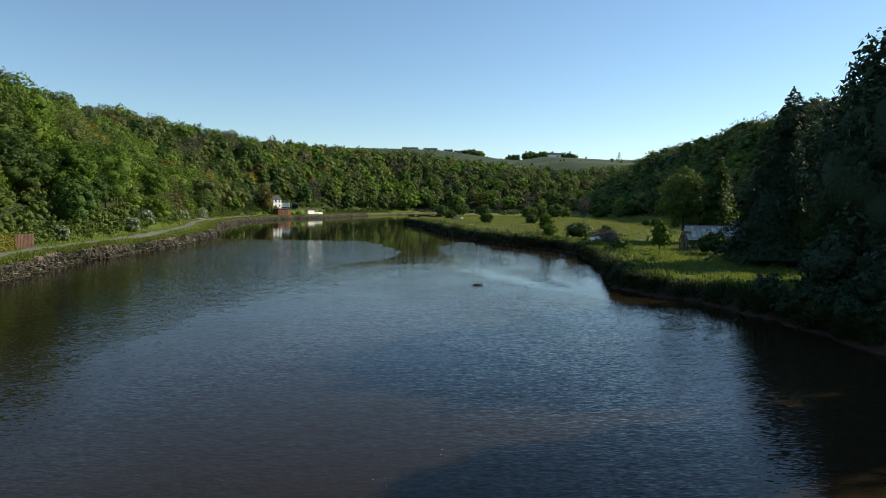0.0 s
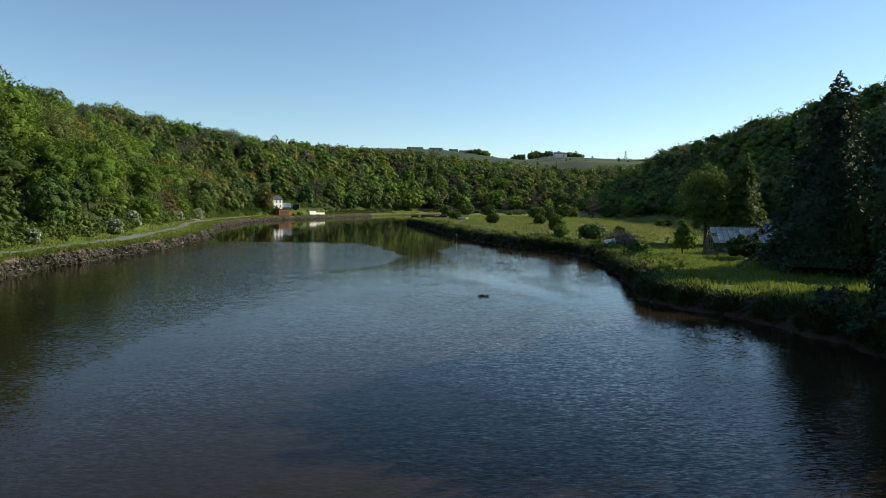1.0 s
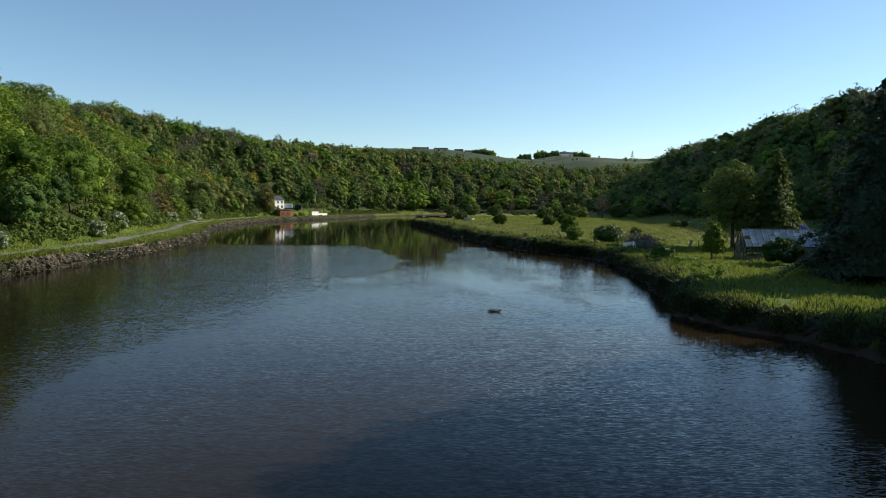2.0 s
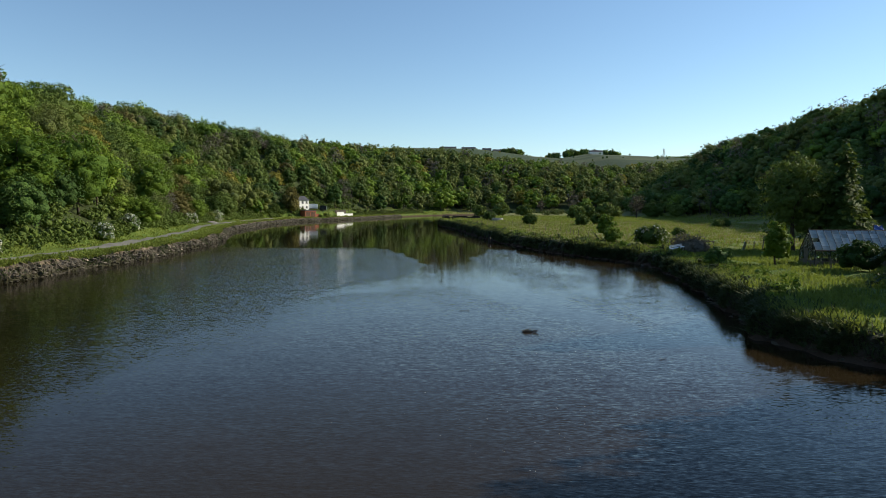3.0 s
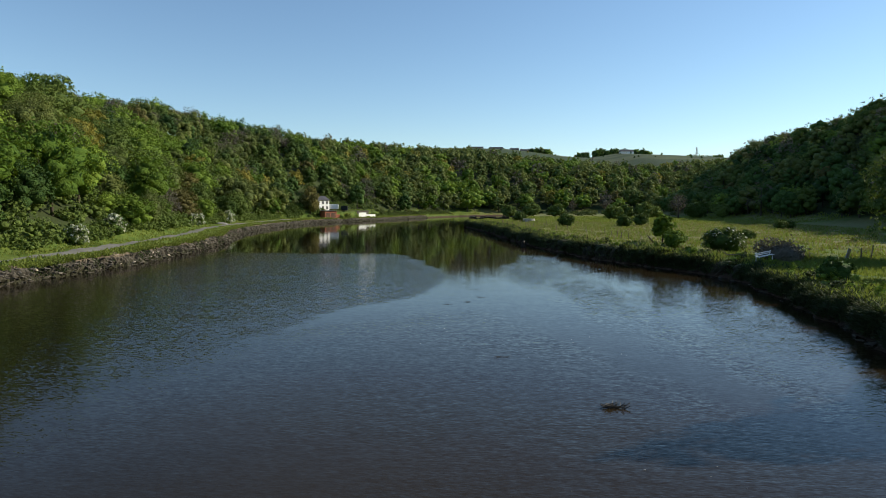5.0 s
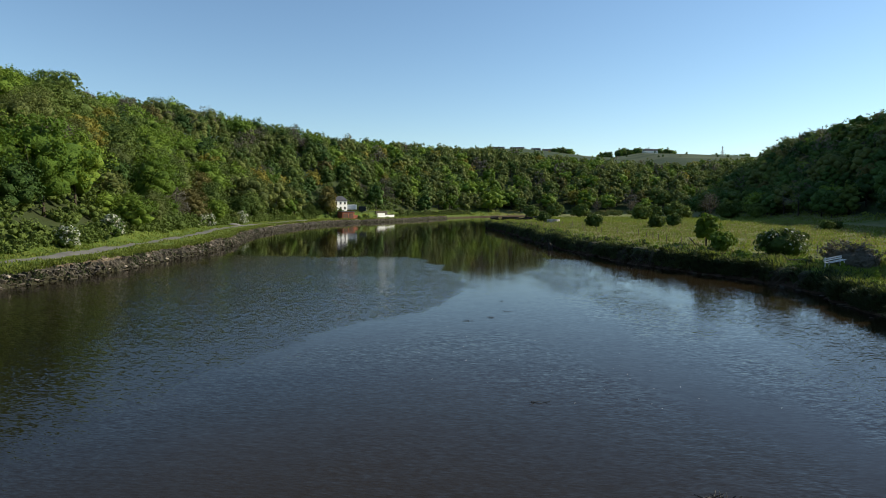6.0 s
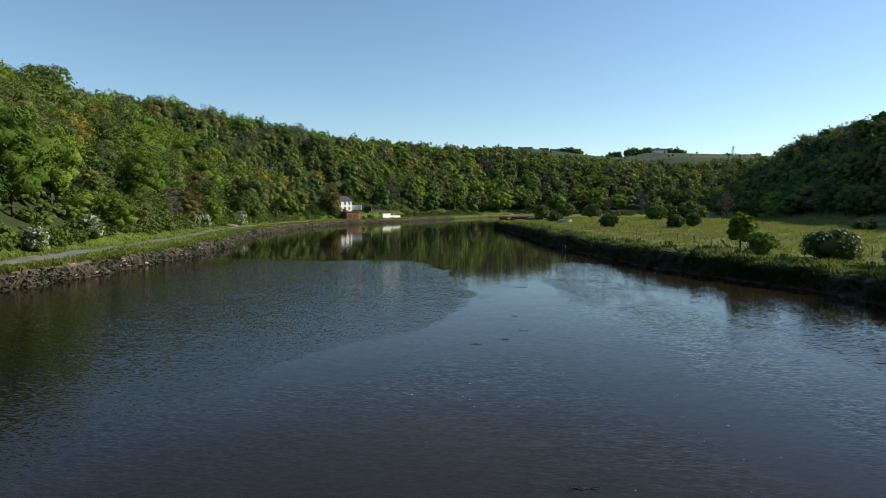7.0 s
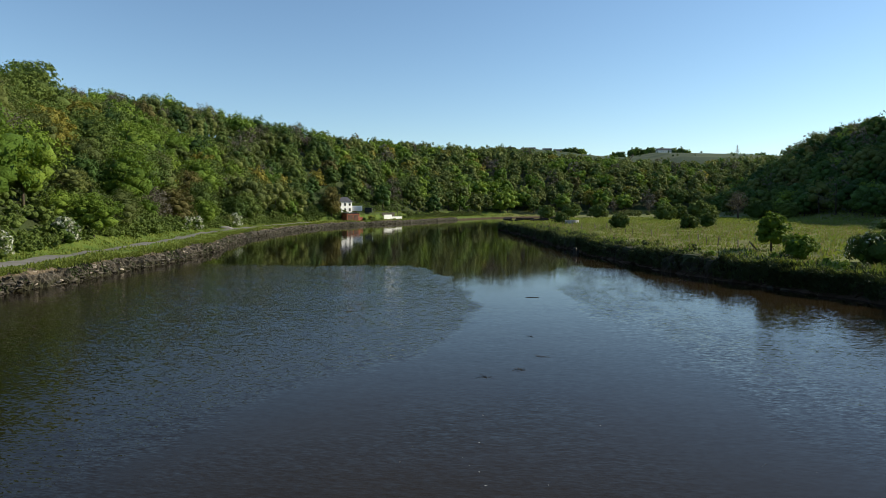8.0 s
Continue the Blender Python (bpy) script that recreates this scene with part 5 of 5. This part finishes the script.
stand(plant("gorse_bush", lobed_crown(330, "round", 2.2, 1.5, 500, 0.3, 7, bare=0.0), None, MID, "gorse bush in yellow flower beside the yard", "bush", second=GORSE, share=0.45), -82.8, 330.0)


def utility_pole(place, height, label):
    top = thing("utility_pole", place, 20, label, "pole")
    bm = bmesh.new()
    stick(bm, (0, 0, -0.6), (0, 0, height), 0.14, 0.10, 8)
    part("pole", bm, DARK_WOOD, top)
    part("crossbar", boxes(((0, 0, height - 0.35), (1.3, 0.1, 0.1))), DARK_WOOD, top)


utility_pole((-77.8, 356.2, gz(-77.8, 356.2)), 6.0, "slim dark utility pole behind the white wall")
px_, py_ = bank_point(242, 10.5)
lamp = thing("lamp_post", (px_, py_, gz(px_, py_)), 0, "plain grey steel lamp post beside the path", "lamp post")
bm = bmesh.new()
stick(bm, (0, 0, -0.4), (0, 0, 1.2), 0.09, 0.08, 8)
stick(bm, (0, 0, 1.2), (0, 0, 6.0), 0.06, 0.05, 8)
part("column", bm, STEEL, lamp)
part("lantern", boxes(((0.3, 0, 6.02), (0.7, 0.2, 0.12), 0.03)), STEEL, lamp)
px_, py_ = bank_point(221, 8.4)
heap = thing("gravel_heap", (px_, py_, gz(px_, py_)), 0, "heap of pale grey gravel at the path side", "gravel")
bm = bmesh.new()
bmesh.ops.create_icosphere(bm, subdivisions=3, radius=1)
for v in bm.verts:
    k = 1 + 0.10 * noise.noise(v.co * 3)
    v.co = Vector((v.co.x * 2.2 * k, v.co.y * 1.6 * k, max(-0.1, 0.9 * v.co.z * k - 0.1)))
part("mound", bm, GRAVEL, heap, smooth=True)
# hedge and gate by the path
hedge = thing("clipped_hedge", (-58.4, 78.0, gz(-58.4, 78.0)), 75, "clipped green garden hedge beside the path", "hedge")
rng2 = np.random.default_rng(51)
n_h = 2600
hp = np.stack([rng2.uniform(-4.0, 3.6, n_h), rng2.uniform(-0.9, 0.9, n_h), rng2.uniform(0.0, 1.9, n_h)], 1)
face = rng2.integers(0, 3, n_h)
sgn = rng2.choice([-1, 1], n_h)
hp[:, 1] = np.where(face == 0, 0.9 * sgn, hp[:, 1])
hp[:, 2] = np.where(face == 1, 1.9, hp[:, 2])
hp[:, 0] = np.where(face == 2, np.where(sgn > 0, 3.6, -4.0), hp[:, 0])
hn = np.stack([(face == 2) * sgn, (face == 0) * sgn, (face == 1) * 1.0], 1).astype(float)
hv, hq = cards(rng2, hp + rng2.normal(size=(n_h, 3)) * 0.06, hn, 0.20, 0.5)
cv = np.array([(x, y, z) for z in (-0.2, 1.82) for x, y in ((-3.9, -0.82), (3.5, -0.82), (3.5, 0.82), (-3.9, 0.82))])
cq = np.array([(0, 3, 2, 1), (4, 5, 6, 7), (0, 1, 5, 4), (1, 2, 6, 5), (2, 3, 7, 6), (3, 0, 4, 7)])
ob = new("foliage", raw_mesh("foliage", np.concatenate([hv, cv]), cq + len(hv), hq, mats=[YELLOW]))
ob.parent = hedge
gate = thing("garden_gate", (-57.6, 84.6, gz(-57.6, 84.6)), 80, "dark red-brown vertical board gate beside the hedge", "gate")
for i in range(14):
    part("board", boxes(((-1.5 + i * 0.22, 0.012 * (i % 2), 0.95), (0.19, 0.03, 1.9 + 0.04 * (i % 3)))), RUST, gate)
for z in (0.4, 1.5):
    part("rail", boxes(((-0.07, 0.07, z), (3.1, 0.06, 0.1))), RUST, gate)

# ---- spit: trough, heap of old timbers and stones ----
trough = thing("cattle_trough", (0.2, 258, gz(0.2, 258)), 0, "round pale concrete cattle trough on the meadow", "trough")
bm = bmesh.new()
bmesh.ops.create_cone(bm, cap_ends=True, segments=20, radius1=2.1, radius2=2.0, depth=1.3, matrix=Matrix.Translation((0, 0, 0.55)))
upper = [f for f in bm.faces if f.normal.z > 0.9]
bmesh.ops.inset_region(bm, faces=upper, thickness=0.25)
bmesh.ops.translate(bm, verts=list({v for f in upper for v in f.verts}), vec=(0, 0, -0.5))
part("ring", bm, CONCRETE, trough)
pile = thing("timber_pile", (-12, 283, gz(-12, 283)), 10, "pile of dark old timbers and rubble on the spit", "timber")
rng = random.Random(12)
for i in range(26):
    bm = bmesh.new()
    x, y, z = rng.uniform(-9, 9), rng.uniform(-1.5, 1.5), rng.uniform(0.2, 1.2)
    a = rng.uniform(-0.3, 0.3)
    stick(bm, (x - 1.4 * math.cos(a), y - 1.4 * math.sin(a), z), (x + 1.4 * math.cos(a), y + 1.4 * math.sin(a), z + rng.uniform(-0.3, 0.3)), 0.25, 0.22, 6)
    part("timber", bm, DARK_WOOD, pile)

# ---- far ridge: houses, trees, hedges, pylon ----
def ridge_house(x, y, w, d, h, turn, wall, label):
    top = thing("house", (x, y, gz(x, y) - 0.5), turn, label, "house", "houses on the far ridge")
    part("wall", boxes(((0, 0, h / 2), (w, d, h))), wall, top)
    bm = bmesh.new()
    vs = [bm.verts.new(p) for p in ((-w / 2 - 0.3, -d / 2 - 0.3, h), (w / 2 + 0.3, -d / 2 - 0.3, h), (w / 2 + 0.3, d / 2 + 0.3, h), (-w / 2 - 0.3, d / 2 + 0.3, h), (-w / 2, 0, h + d * 0.36), (w / 2, 0, h + d * 0.36))]
    for f in ((0, 1, 5, 4), (2, 3, 4, 5), (1, 2, 5), (3, 0, 4), (3, 2, 1, 0)):
        bm.faces.new([vs[i] for i in f])
    rf = part("roof", bm, SLATE, top)
    part("chimney", boxes(((-w * 0.35, 0, h + d * 0.36 + 0.5), (1.2, 0.9, 1.8))), BRICK, rf)
    for i in range(max(2, int(w / 5))):
        part("window", boxes(((-w / 2 + (i + 0.5) * w / max(2, int(w / 5)), -d / 2 - 0.03, h * 0.6), (1.6, 0.08, 1.6))), DARK_GLASS, top)


ridge_house(-122, 1590, 40, 12, 3.5, 3, CONCRETE, "long low grey house on the far ridge")
ridge_house(-72, 1592, 34, 12, 3.5, 0, CONCRETE, "row of grey houses on the far ridge")
ridge_house(-28, 1596, 22, 11, 4.5, -6, STONE, "grey stone house with slate roof on the ridge")
ridge_house(-2, 1600, 24, 11, 5, 8, STONE, "large grey stone farmhouse on the far ridge")
ridge_house(228, 1560, 30, 14, 8, 10, WHITE, "white farm building on the far hillside")
rng = np.random.default_rng(61)
ridge_sites = []
for cx, cy, sx, sy, n in ((24, 1600, 9, 8, 9), (46, 1606, 10, 8, 8), (150, 1622, 20, 12, 20), (205, 1636, 24, 14, 30), (262, 1650, 20, 14, 24), (440, 1680, 30, 18, 22)):
    for i in range(n):
        x, y = cx + sx * rng.uniform(-1.5, 1.5), cy + sy * rng.uniform(-1.5, 1.5)
        ridge_sites.append((x, y, gz(x, y) - rng.uniform(0.5, 4.0)))
woodland("ridge_trees", np.array(ridge_sites), "dark round trees clustered on the far ridge", 25, 200, 1.5, (1.3, 1.9), np.array([0.5, 0.1, 0.5, 0.02, 0.9, 0.02, 0.05]))
hedge_sites = []
for y0, x0, x1, step in ((1120, -300, 500, 15.0), (1330, -250, 600, 13.0), (1590, -210, -20, 16.0), (1610, 70, 128, 6.0), (1660, 290, 470, 9.0)):
    for x in np.arange(x0, x1, step):
        if rng.random() < 0.6:
            xx, yy = x + rng.uniform(-7, 7), y0 + (60 * math.sin(x * 0.008) if y0 < 1500 else 0) + rng.uniform(-6, 6)
            hedge_sites.append((xx, yy, gz(xx, yy) - 1.0))
woodland("hedgerow", np.array(hedge_sites), "hedges and small trees between the far fields", 26, 90, 1.2, (0.28, 0.62), np.array([0.4, 0.2, 0.6, 0.02, 0.7, 0.02, 0.05]))
pyl = thing("pylon", (424, 1722, gz(424, 1722)), 30, "steel lattice electricity pylon on the far ridge", "pylon")
H = 40.0
def half_at(z):
    return 4.0 * (1 - z / H) ** 1.3 + 0.5
bm = bmesh.new()
levels = [0, 7, 13, 18, 22.5, 26.5, 30, 33.5, 37, H]
for za, zb in zip(levels, levels[1:]):
    a, b = half_at(za), half_at(zb)
    for sx, sy in ((1, 1), (1, -1), (-1, 1), (-1, -1)):
        stick(bm, (sx * a, sy * a, za), (sx * b, sy * b, zb), 0.42, 0.34, 4)
        stick(bm, (sx * a, sy * a, za), (-sx * b, sy * b, zb), 0.18, 0.18, 4)
        stick(bm, (sx * a, sy * a, za), (sx * b, -sy * b, zb), 0.18, 0.18, 4)
part("tower", bm, STEEL, pyl)
for z, w in ((25, 7.5), (30.5, 6.5), (36, 5.0)):
    bm = bmesh.new()
    stick(bm, (-w, 0, z), (w, 0, z), 0.25, 0.25, 4)
    stick(bm, (-w, 0, z), (0, 0, z + 2.5), 0.15, 0.15, 4)
    stick(bm, (w, 0, z), (0, 0, z + 2.5), 0.15, 0.15, 4)
    part("arm", bm, STEEL, pyl)

# ---- stones of the banks, last ----
def wander(x, y):
    return 0.45 * math.sin(x * 0.61 + y * 0.43) + 0.35 * math.sin(y * 1.13 - x * 0.27) + 0.22 * math.sin(y * 2.3 + x * 1.7)


def rubble_push(q, size, depth):
    """How far a lump of rubble stands out at q: each lump its own, with a crevice round it."""
    d, pts = noise.voronoi(q * (1 / size))
    return depth * (noise.cell(pts[0] * 37.0) * 0.8 - 0.55 * max(0.0, 1 - (d[1] - d[0]) * 3.5))


def bank_face(name, places, normals, profile, wob, size, depth, material, label):
    """A steep broken face along a water line."""
    V, rows_n = [], len(profile)
    for (x, y), (nx_, ny_) in zip(places, normals):
        w = wander(x, y) * wob
        for j, (s0, z) in enumerate(profile):
            o = rubble_push(Vector((x, y, z * 1.2)), size, depth) if 0 < j < rows_n - 1 else 0.0
            up = (noise.noise(Vector((x * 0.35, y * 0.35, 3.0))) * 0.30 + noise.noise(Vector((x * 0.09, y * 0.09, 7.0))) * 0.35) * min(1.0, max(0.0, z))
            V.append((x + nx_ * (s0 - w - o), y + ny_ * (s0 - w - o), z + up + o * 0.25))
    m = len(places)
    q = [(i * rows_n + j, (i + 1) * rows_n + j, (i + 1) * rows_n + j + 1, i * rows_n + j + 1) for i in range(m - 1) for j in range(rows_n - 1)]
    tagged(new(name, raw_mesh(name, np.array(V), q, mats=[material])), label, "embankment", kind="structure")
    return np.array(V).reshape(m, rows_n, 3), np.array(normals)


def hanging(seed, grid, normals, n, lo, hi, patchy):
    """Spots on a bank face between two rows, and the way blades lean out from them."""
    rng = np.random.default_rng(seed)
    i, j = rng.integers(0, len(grid) - 1, n), rng.uniform(lo, hi, n)
    g = grid[i, 3]
    tuft = np.sin(g[:, 0] * 0.9 + g[:, 1] * 0.7) + np.sin(g[:, 1] * 1.9 - g[:, 0] * 0.5) + np.sin(g[:, 1] * 0.31) + rng.normal(size=n) * 0.8
    keep = tuft > patchy
    i, j, n = i[keep], j[keep], int(keep.sum())
    j0, f = j.astype(int), (j % 1)[:, None]
    u = rng.uniform(0, 1, n)[:, None]
    at = lambda a: grid[a, j0] * (1 - f) + grid[a, j0 + 1] * f
    lean = np.concatenate([-normals[i] * 0.7, np.full((n, 1), -0.75)], 1) * rng.uniform(0.2, 1.25, n)[:, None]
    return at(i) * (1 - u) + at(i + 1) * u, lean


def face_material(name, tones, tide, top_tone, scale):
    """Broken stone or earth: each lump its own tone, weed-dark by the tide line, dry earth on top."""
    k = Nodes(name)
    p = k.pos()
    z = k.put("SeparateXYZ", Vector=p).outputs["Z"]
    v = k.put("TexVoronoi", Vector=p, Scale=scale)
    lump = k.put("SeparateXYZ", Vector=v.outputs["Color"]).outputs["X"]
    fine = k.noise(p, 6.0, 4, 0.65)
    col = k.ramp(lump, [(0.0, tones[0]), (0.5, tones[1]), (1.0, tones[2])])
    col = k.mix(k.math("MULTIPLY", fine, 0.6), col, tones[0])
    mid = k.noise(p, 0.5, 4)
    col = k.mix(k.span(k.math("ADD", z, k.math("MULTIPLY", mid, 0.8)), 1.15, 0.65), col, tide)
    col = k.mix(k.math("MULTIPLY", k.span(k.math("ADD", z, k.math("MULTIPLY", mid, 1.0)), 1.75, 2.0), k.span(k.noise(p, 0.25, 3), 0.42, 0.56)), col, top_tone)
    return k.done(k.surface(col, 0.88, normal=k.bump(fine, 0.8, 0.06), spec=0.2))


ROCK_FACE = face_material("broken_rubble_face", ((0.030, 0.027, 0.019), (0.080, 0.070, 0.052), (0.150, 0.125, 0.095)), (0.040, 0.038, 0.020), (0.190, 0.145, 0.095), 2.0)
EARTH_FACE = face_material("dark_bank_earth", ((0.022, 0.022, 0.012), (0.040, 0.034, 0.020), (0.055, 0.046, 0.028)), (0.052, 0.034, 0.022), (0.040, 0.050, 0.018), 0.9)
steps = list(np.arange(50, 215, 0.17)) + list(np.arange(215, 420, 0.6))
flat_pts = [bank_point(y, 0.0) for y in steps]
flat_nrm = [((bank_point(y, 1.0)[0] - a), (bank_point(y, 1.0)[1] - b)) for y, (a, b) in zip(steps, flat_pts)]
rubble, rubble_nrm = bank_face("rubble_face", flat_pts, flat_nrm, [(-1.0, -0.35), (-0.85, 0.0), (-0.72, 0.25), (-0.58, 0.5), (-0.45, 0.75), (-0.30, 1.0), (-0.1, 1.22), (0.2, 1.42), (0.6, 1.58), (1.1, 1.70), (1.9, 1.72)], 0.4, 0.42, 0.30, ROCK_FACE, "broken rubble and earth face of the river bank")
spots, lean = hanging(95, rubble, rubble_nrm, 36000, 7.2, 9.9, -0.9)
sward("edge_grass", "lush grass spilling over the rubble edge", GRASSY, 96, None, 0.42, 0.08, spots, lean * 0.5)
spots, lean = hanging(97, rubble, rubble_nrm, 26000, 2.0, 8.0, 0.9)
sward("rubble_weeds", "dark weeds growing between the rubble", WEEDS, 98, None, 0.30, 0.06, spots, lean * 0.4)
bank_pts, bank_nrm = [], []
for (ax, ay), (bx_, by_) in zip(RIGHT_BANK[6:], RIGHT_BANK[7:]):
    ln = math.hypot(bx_ - ax, by_ - ay)
    if 20 < by_ and ln < 60:
        for t in np.arange(0, 1, 0.4 / ln):
            bank_pts.append((ax + (bx_ - ax) * t, ay + (by_ - ay) * t))
for i in range(len(bank_pts)):
    (ax, ay), (bx_, by_) = bank_pts[max(0, i - 7)], bank_pts[min(len(bank_pts) - 1, i + 7)]
    ln = math.hypot(bx_ - ax, by_ - ay)
    bank_nrm.append((-(by_ - ay) / ln, (bx_ - ax) / ln))
for lo, hi, top_z in ((0, 127, 1.55), (127, 400, 2.1)):
    pick = [i for i, q in enumerate(bank_pts) if lo - 1.5 <= q[1] < hi]
    grid, nrm = bank_face("earth_face", [bank_pts[i] for i in pick], [bank_nrm[i] for i in pick], [(-0.15, -0.3), (0.05, 0.02), (0.18, 0.25 * top_z), (0.30, 0.45 * top_z), (0.44, 0.65 * top_z), (0.62, 0.84 * top_z), (0.95, 0.97 * top_z), (1.7, 1.0 * top_z), (2.6, 0.97 * top_z)], 0.8, 1.1, 0.35, EARTH_FACE, "dark overgrown earth face of the bank")
    spots, lean = hanging(91, grid, nrm, 46000, 1.4, 7.4, -0.6)
    sward("face_weeds", "dark weeds and long grass hanging down the bank", WEEDS, 92, None, 0.60, 0.08, spots, lean)
    spots, lean = hanging(93, grid, nrm, 30000, 5.9, 7.95, 0.9)
    sward("brow_grass", "lush grass leaning over the bank's brow", GRASSY, 94, None, 0.50, 0.06, spots, lean * 0.6)
def rock_mesh(seed, material):
    rng = random.Random(seed)
    bm = bmesh.new()
    for i in range(13):
        v = Vector((rng.gauss(0, 1), rng.gauss(0, 1), rng.gauss(0, 1))).normalized()
        bm.verts.new((v.x * 0.55 * rng.uniform(0.8, 1.1), v.y * 0.42 * rng.uniform(0.8, 1.1), v.z * 0.30 * rng.uniform(0.8, 1.1)))
    r = bmesh.ops.convex_hull(bm, input=bm.verts[:])
    bmesh.ops.delete(bm, geom=[g for g in r["geom_interior"] if isinstance(g, bmesh.types.BMVert)], context="VERTS")
    me = bpy.data.meshes.new("stone")
    bmesh.ops.recalc_face_normals(bm, faces=bm.faces)
    bm.to_mesh(me)
    bm.free()
    me.materials.append(material)
    return me


ROCKS = [rock_mesh(i, STONE if i % 12 else PALE_STONE) for i in range(12)]
TIDE_ROCKS = [rock_mesh(20 + i, WEED_STONE) for i in range(6)]
stone_bank = tagged(new("stone_bank"), "crumbling rubble stone edge of the riverside path", "embankment", kind="structure")
rng = random.Random(71)
picked, others = [], []
for y in np.arange(58, 330, 0.30):
    for s0, prob, tide in ((-0.45, 0.5, True), (-0.15, 0.8, True), (0.1, 0.85, True), (0.35, 0.8, False), (0.6, 0.55, False), (0.85, 0.4, False), (1.15, 0.15, False)):
        if rng.random() > prob * (0.75 + 0.25 * math.sin(y * 0.35 + 2 * math.sin(y * 0.11))):
            continue
        s = s0 + rng.uniform(-0.2, 0.2)
        x, yy = bank_point(y, s)
        sc = rng.uniform(0.3, 0.85) * (1.35 if rng.random() < 0.15 else 1)
        x, yy = bank_point(y, s - 0.95 - 0.4 * wander(x, yy))
        row = (x, yy, float(np.interp(s - 0.95, [-1.1, -0.85, -0.45, -0.1, 0.3], [-0.1, 0.05, 0.75, 1.2, 1.5])) - 0.02, sc * 0.7, rng.uniform(0, 360), rng.uniform(-25, 25), tide)
        (picked if 100 < y < 150 and len(picked) < 300 and rng.random() < 0.8 else others).append(row)
for x, y, z, sc, a, tilt, tide in picked:
    ob = new("stone", rng.choice(TIDE_ROCKS if tide else ROCKS))
    ob.parent = stone_bank
    ob.matrix_basis = pose(x, y, z, tilt, tilt * 0.6, a) @ Matrix.Diagonal((sc * 1.25, sc, sc * 0.8, 1))


def joined_rocks(name, rows, parent, label):
    V, T, TM, n = [], [], [], 0
    mats = [STONE, PALE_STONE, WEED_STONE]
    for x, y, z, sc, a, tilt, tide in rows:
        me = rng.choice(TIDE_ROCKS if tide else ROCKS)
        m = pose(x, y, z, tilt, tilt * 0.6, a) @ Matrix.Diagonal((sc * 1.25, sc, sc * 0.8, 1))
        co = np.array([m @ v.co for v in me.vertices])
        tr_ = np.array([p.vertices[:] for p in me.polygons if len(p.vertices) == 3])
        V.append(co)
        T.append(tr_ + n)
        TM.append(np.full(len(tr_), mats.index(me.materials[0])))
        n += len(co)
    ob = new(name, raw_mesh(name, np.concatenate(V), None, np.concatenate(T), mats, None, np.concatenate(TM)))
    ob.parent = parent
    return tagged(ob, label, kind="stuff")


joined_rocks("rubble", others, stone_bank, "loose rubble stones")
mud_bank = tagged(new("rocky_shore"), "dark weedy stones at the foot of the muddy bank", "shore", kind="structure")
rows_r = []
for x, y in along(RIGHT_BANK[7:], 52, 130, 0.5, np.random.default_rng(9), 0.2):
    if rng.random() < 0.5:
        rows_r.append((x, y, max(-0.05, gz(x, y)) + 0.04, rng.uniform(0.25, 0.8), rng.uniform(0, 360), rng.uniform(-20, 20), True))
for x, y in along(RIGHT_BANK[7:], 55, 70, 0.35, np.random.default_rng(10), 1.0):
    rows_r.append((x, y, gz(x, y) + 0.05, rng.uniform(0.3, 0.9), rng.uniform(0, 360), rng.uniform(-20, 20), rng.random() < 0.85))
joined_rocks("shore_stones", rows_r, mud_bank, "dark shore stones")
# dressed stones left of an old quay
quay = tagged(new("quay_wall"), "short remnant of a pale dressed stone quay wall", "wall", kind="structure")
cube = raw_mesh("block", np.array([(x, y, z) for z in (-0.5, 0.5) for x, y in ((-0.5, -0.5), (0.5, -0.5), (0.5, 0.5), (-0.5, 0.5))]), [(0, 3, 2, 1), (4, 5, 6, 7), (0, 1, 5, 4), (1, 2, 6, 5), (2, 3, 7, 6), (3, 0, 4, 7)], mats=[PALE_STONE])
for c in range(5):
    u = 0.0
    while u < 3.9:
        w = rng.uniform(0.35, 0.8)
        if not (c == 4 and rng.random() < 0.4):
            x, y = bank_point(78.0 + u + w / 2, 0.35 + 0.05 * c + rng.uniform(-0.05, 0.05))
            ob = new("stone_block", cube)
            ob.parent = quay
            ob.matrix_basis = pose(x, y, 0.25 + c * 0.29, rng.uniform(-2, 2), rng.uniform(-2, 2), 76 + rng.uniform(-3, 3)) @ Matrix.Diagonal((w - 0.04, 0.5, 0.26, 1))
        u += w

# flecks of foam drifting on the river
FOAM = plain("grey_river_foam", (0.42, 0.41, 0.38), 0.8, vary=0.2)
rng = np.random.default_rng(81)
V, T = [], []
for cx, cy, n_f, sp in ((-1.0, 20.5, 26, 1.6), (2.5, 47.5, 30, 2.0), (-1.2, 50.5, 16, 2.2), (1.5, 79.0, 26, 2.5), (-6.0, 84.0, 14, 2.5), (4.0, 58.0, 16, 2.0)):
    for k in range(n_f):
        x, y, r = rng.normal(cx, sp), rng.normal(cy, sp), rng.uniform(0.008, 0.026)
        a = np.arange(5) * 1.2566 + rng.uniform(0, 6)
        n0 = len(V)
        V += [(x, y, 0.012)] + [(x + r * math.cos(t) * rng.uniform(0.6, 1.8), y + r * math.sin(t), 0.004) for t in a]
        T += [(n0, n0 + 1 + i, n0 + 1 + (i + 1) % 5) for i in range(5)]
tagged(new("foam_flecks", raw_mesh("foam_flecks", np.array(V), None, T, [FOAM])), "scattered white flecks of foam on the water", "foam", kind="stuff")
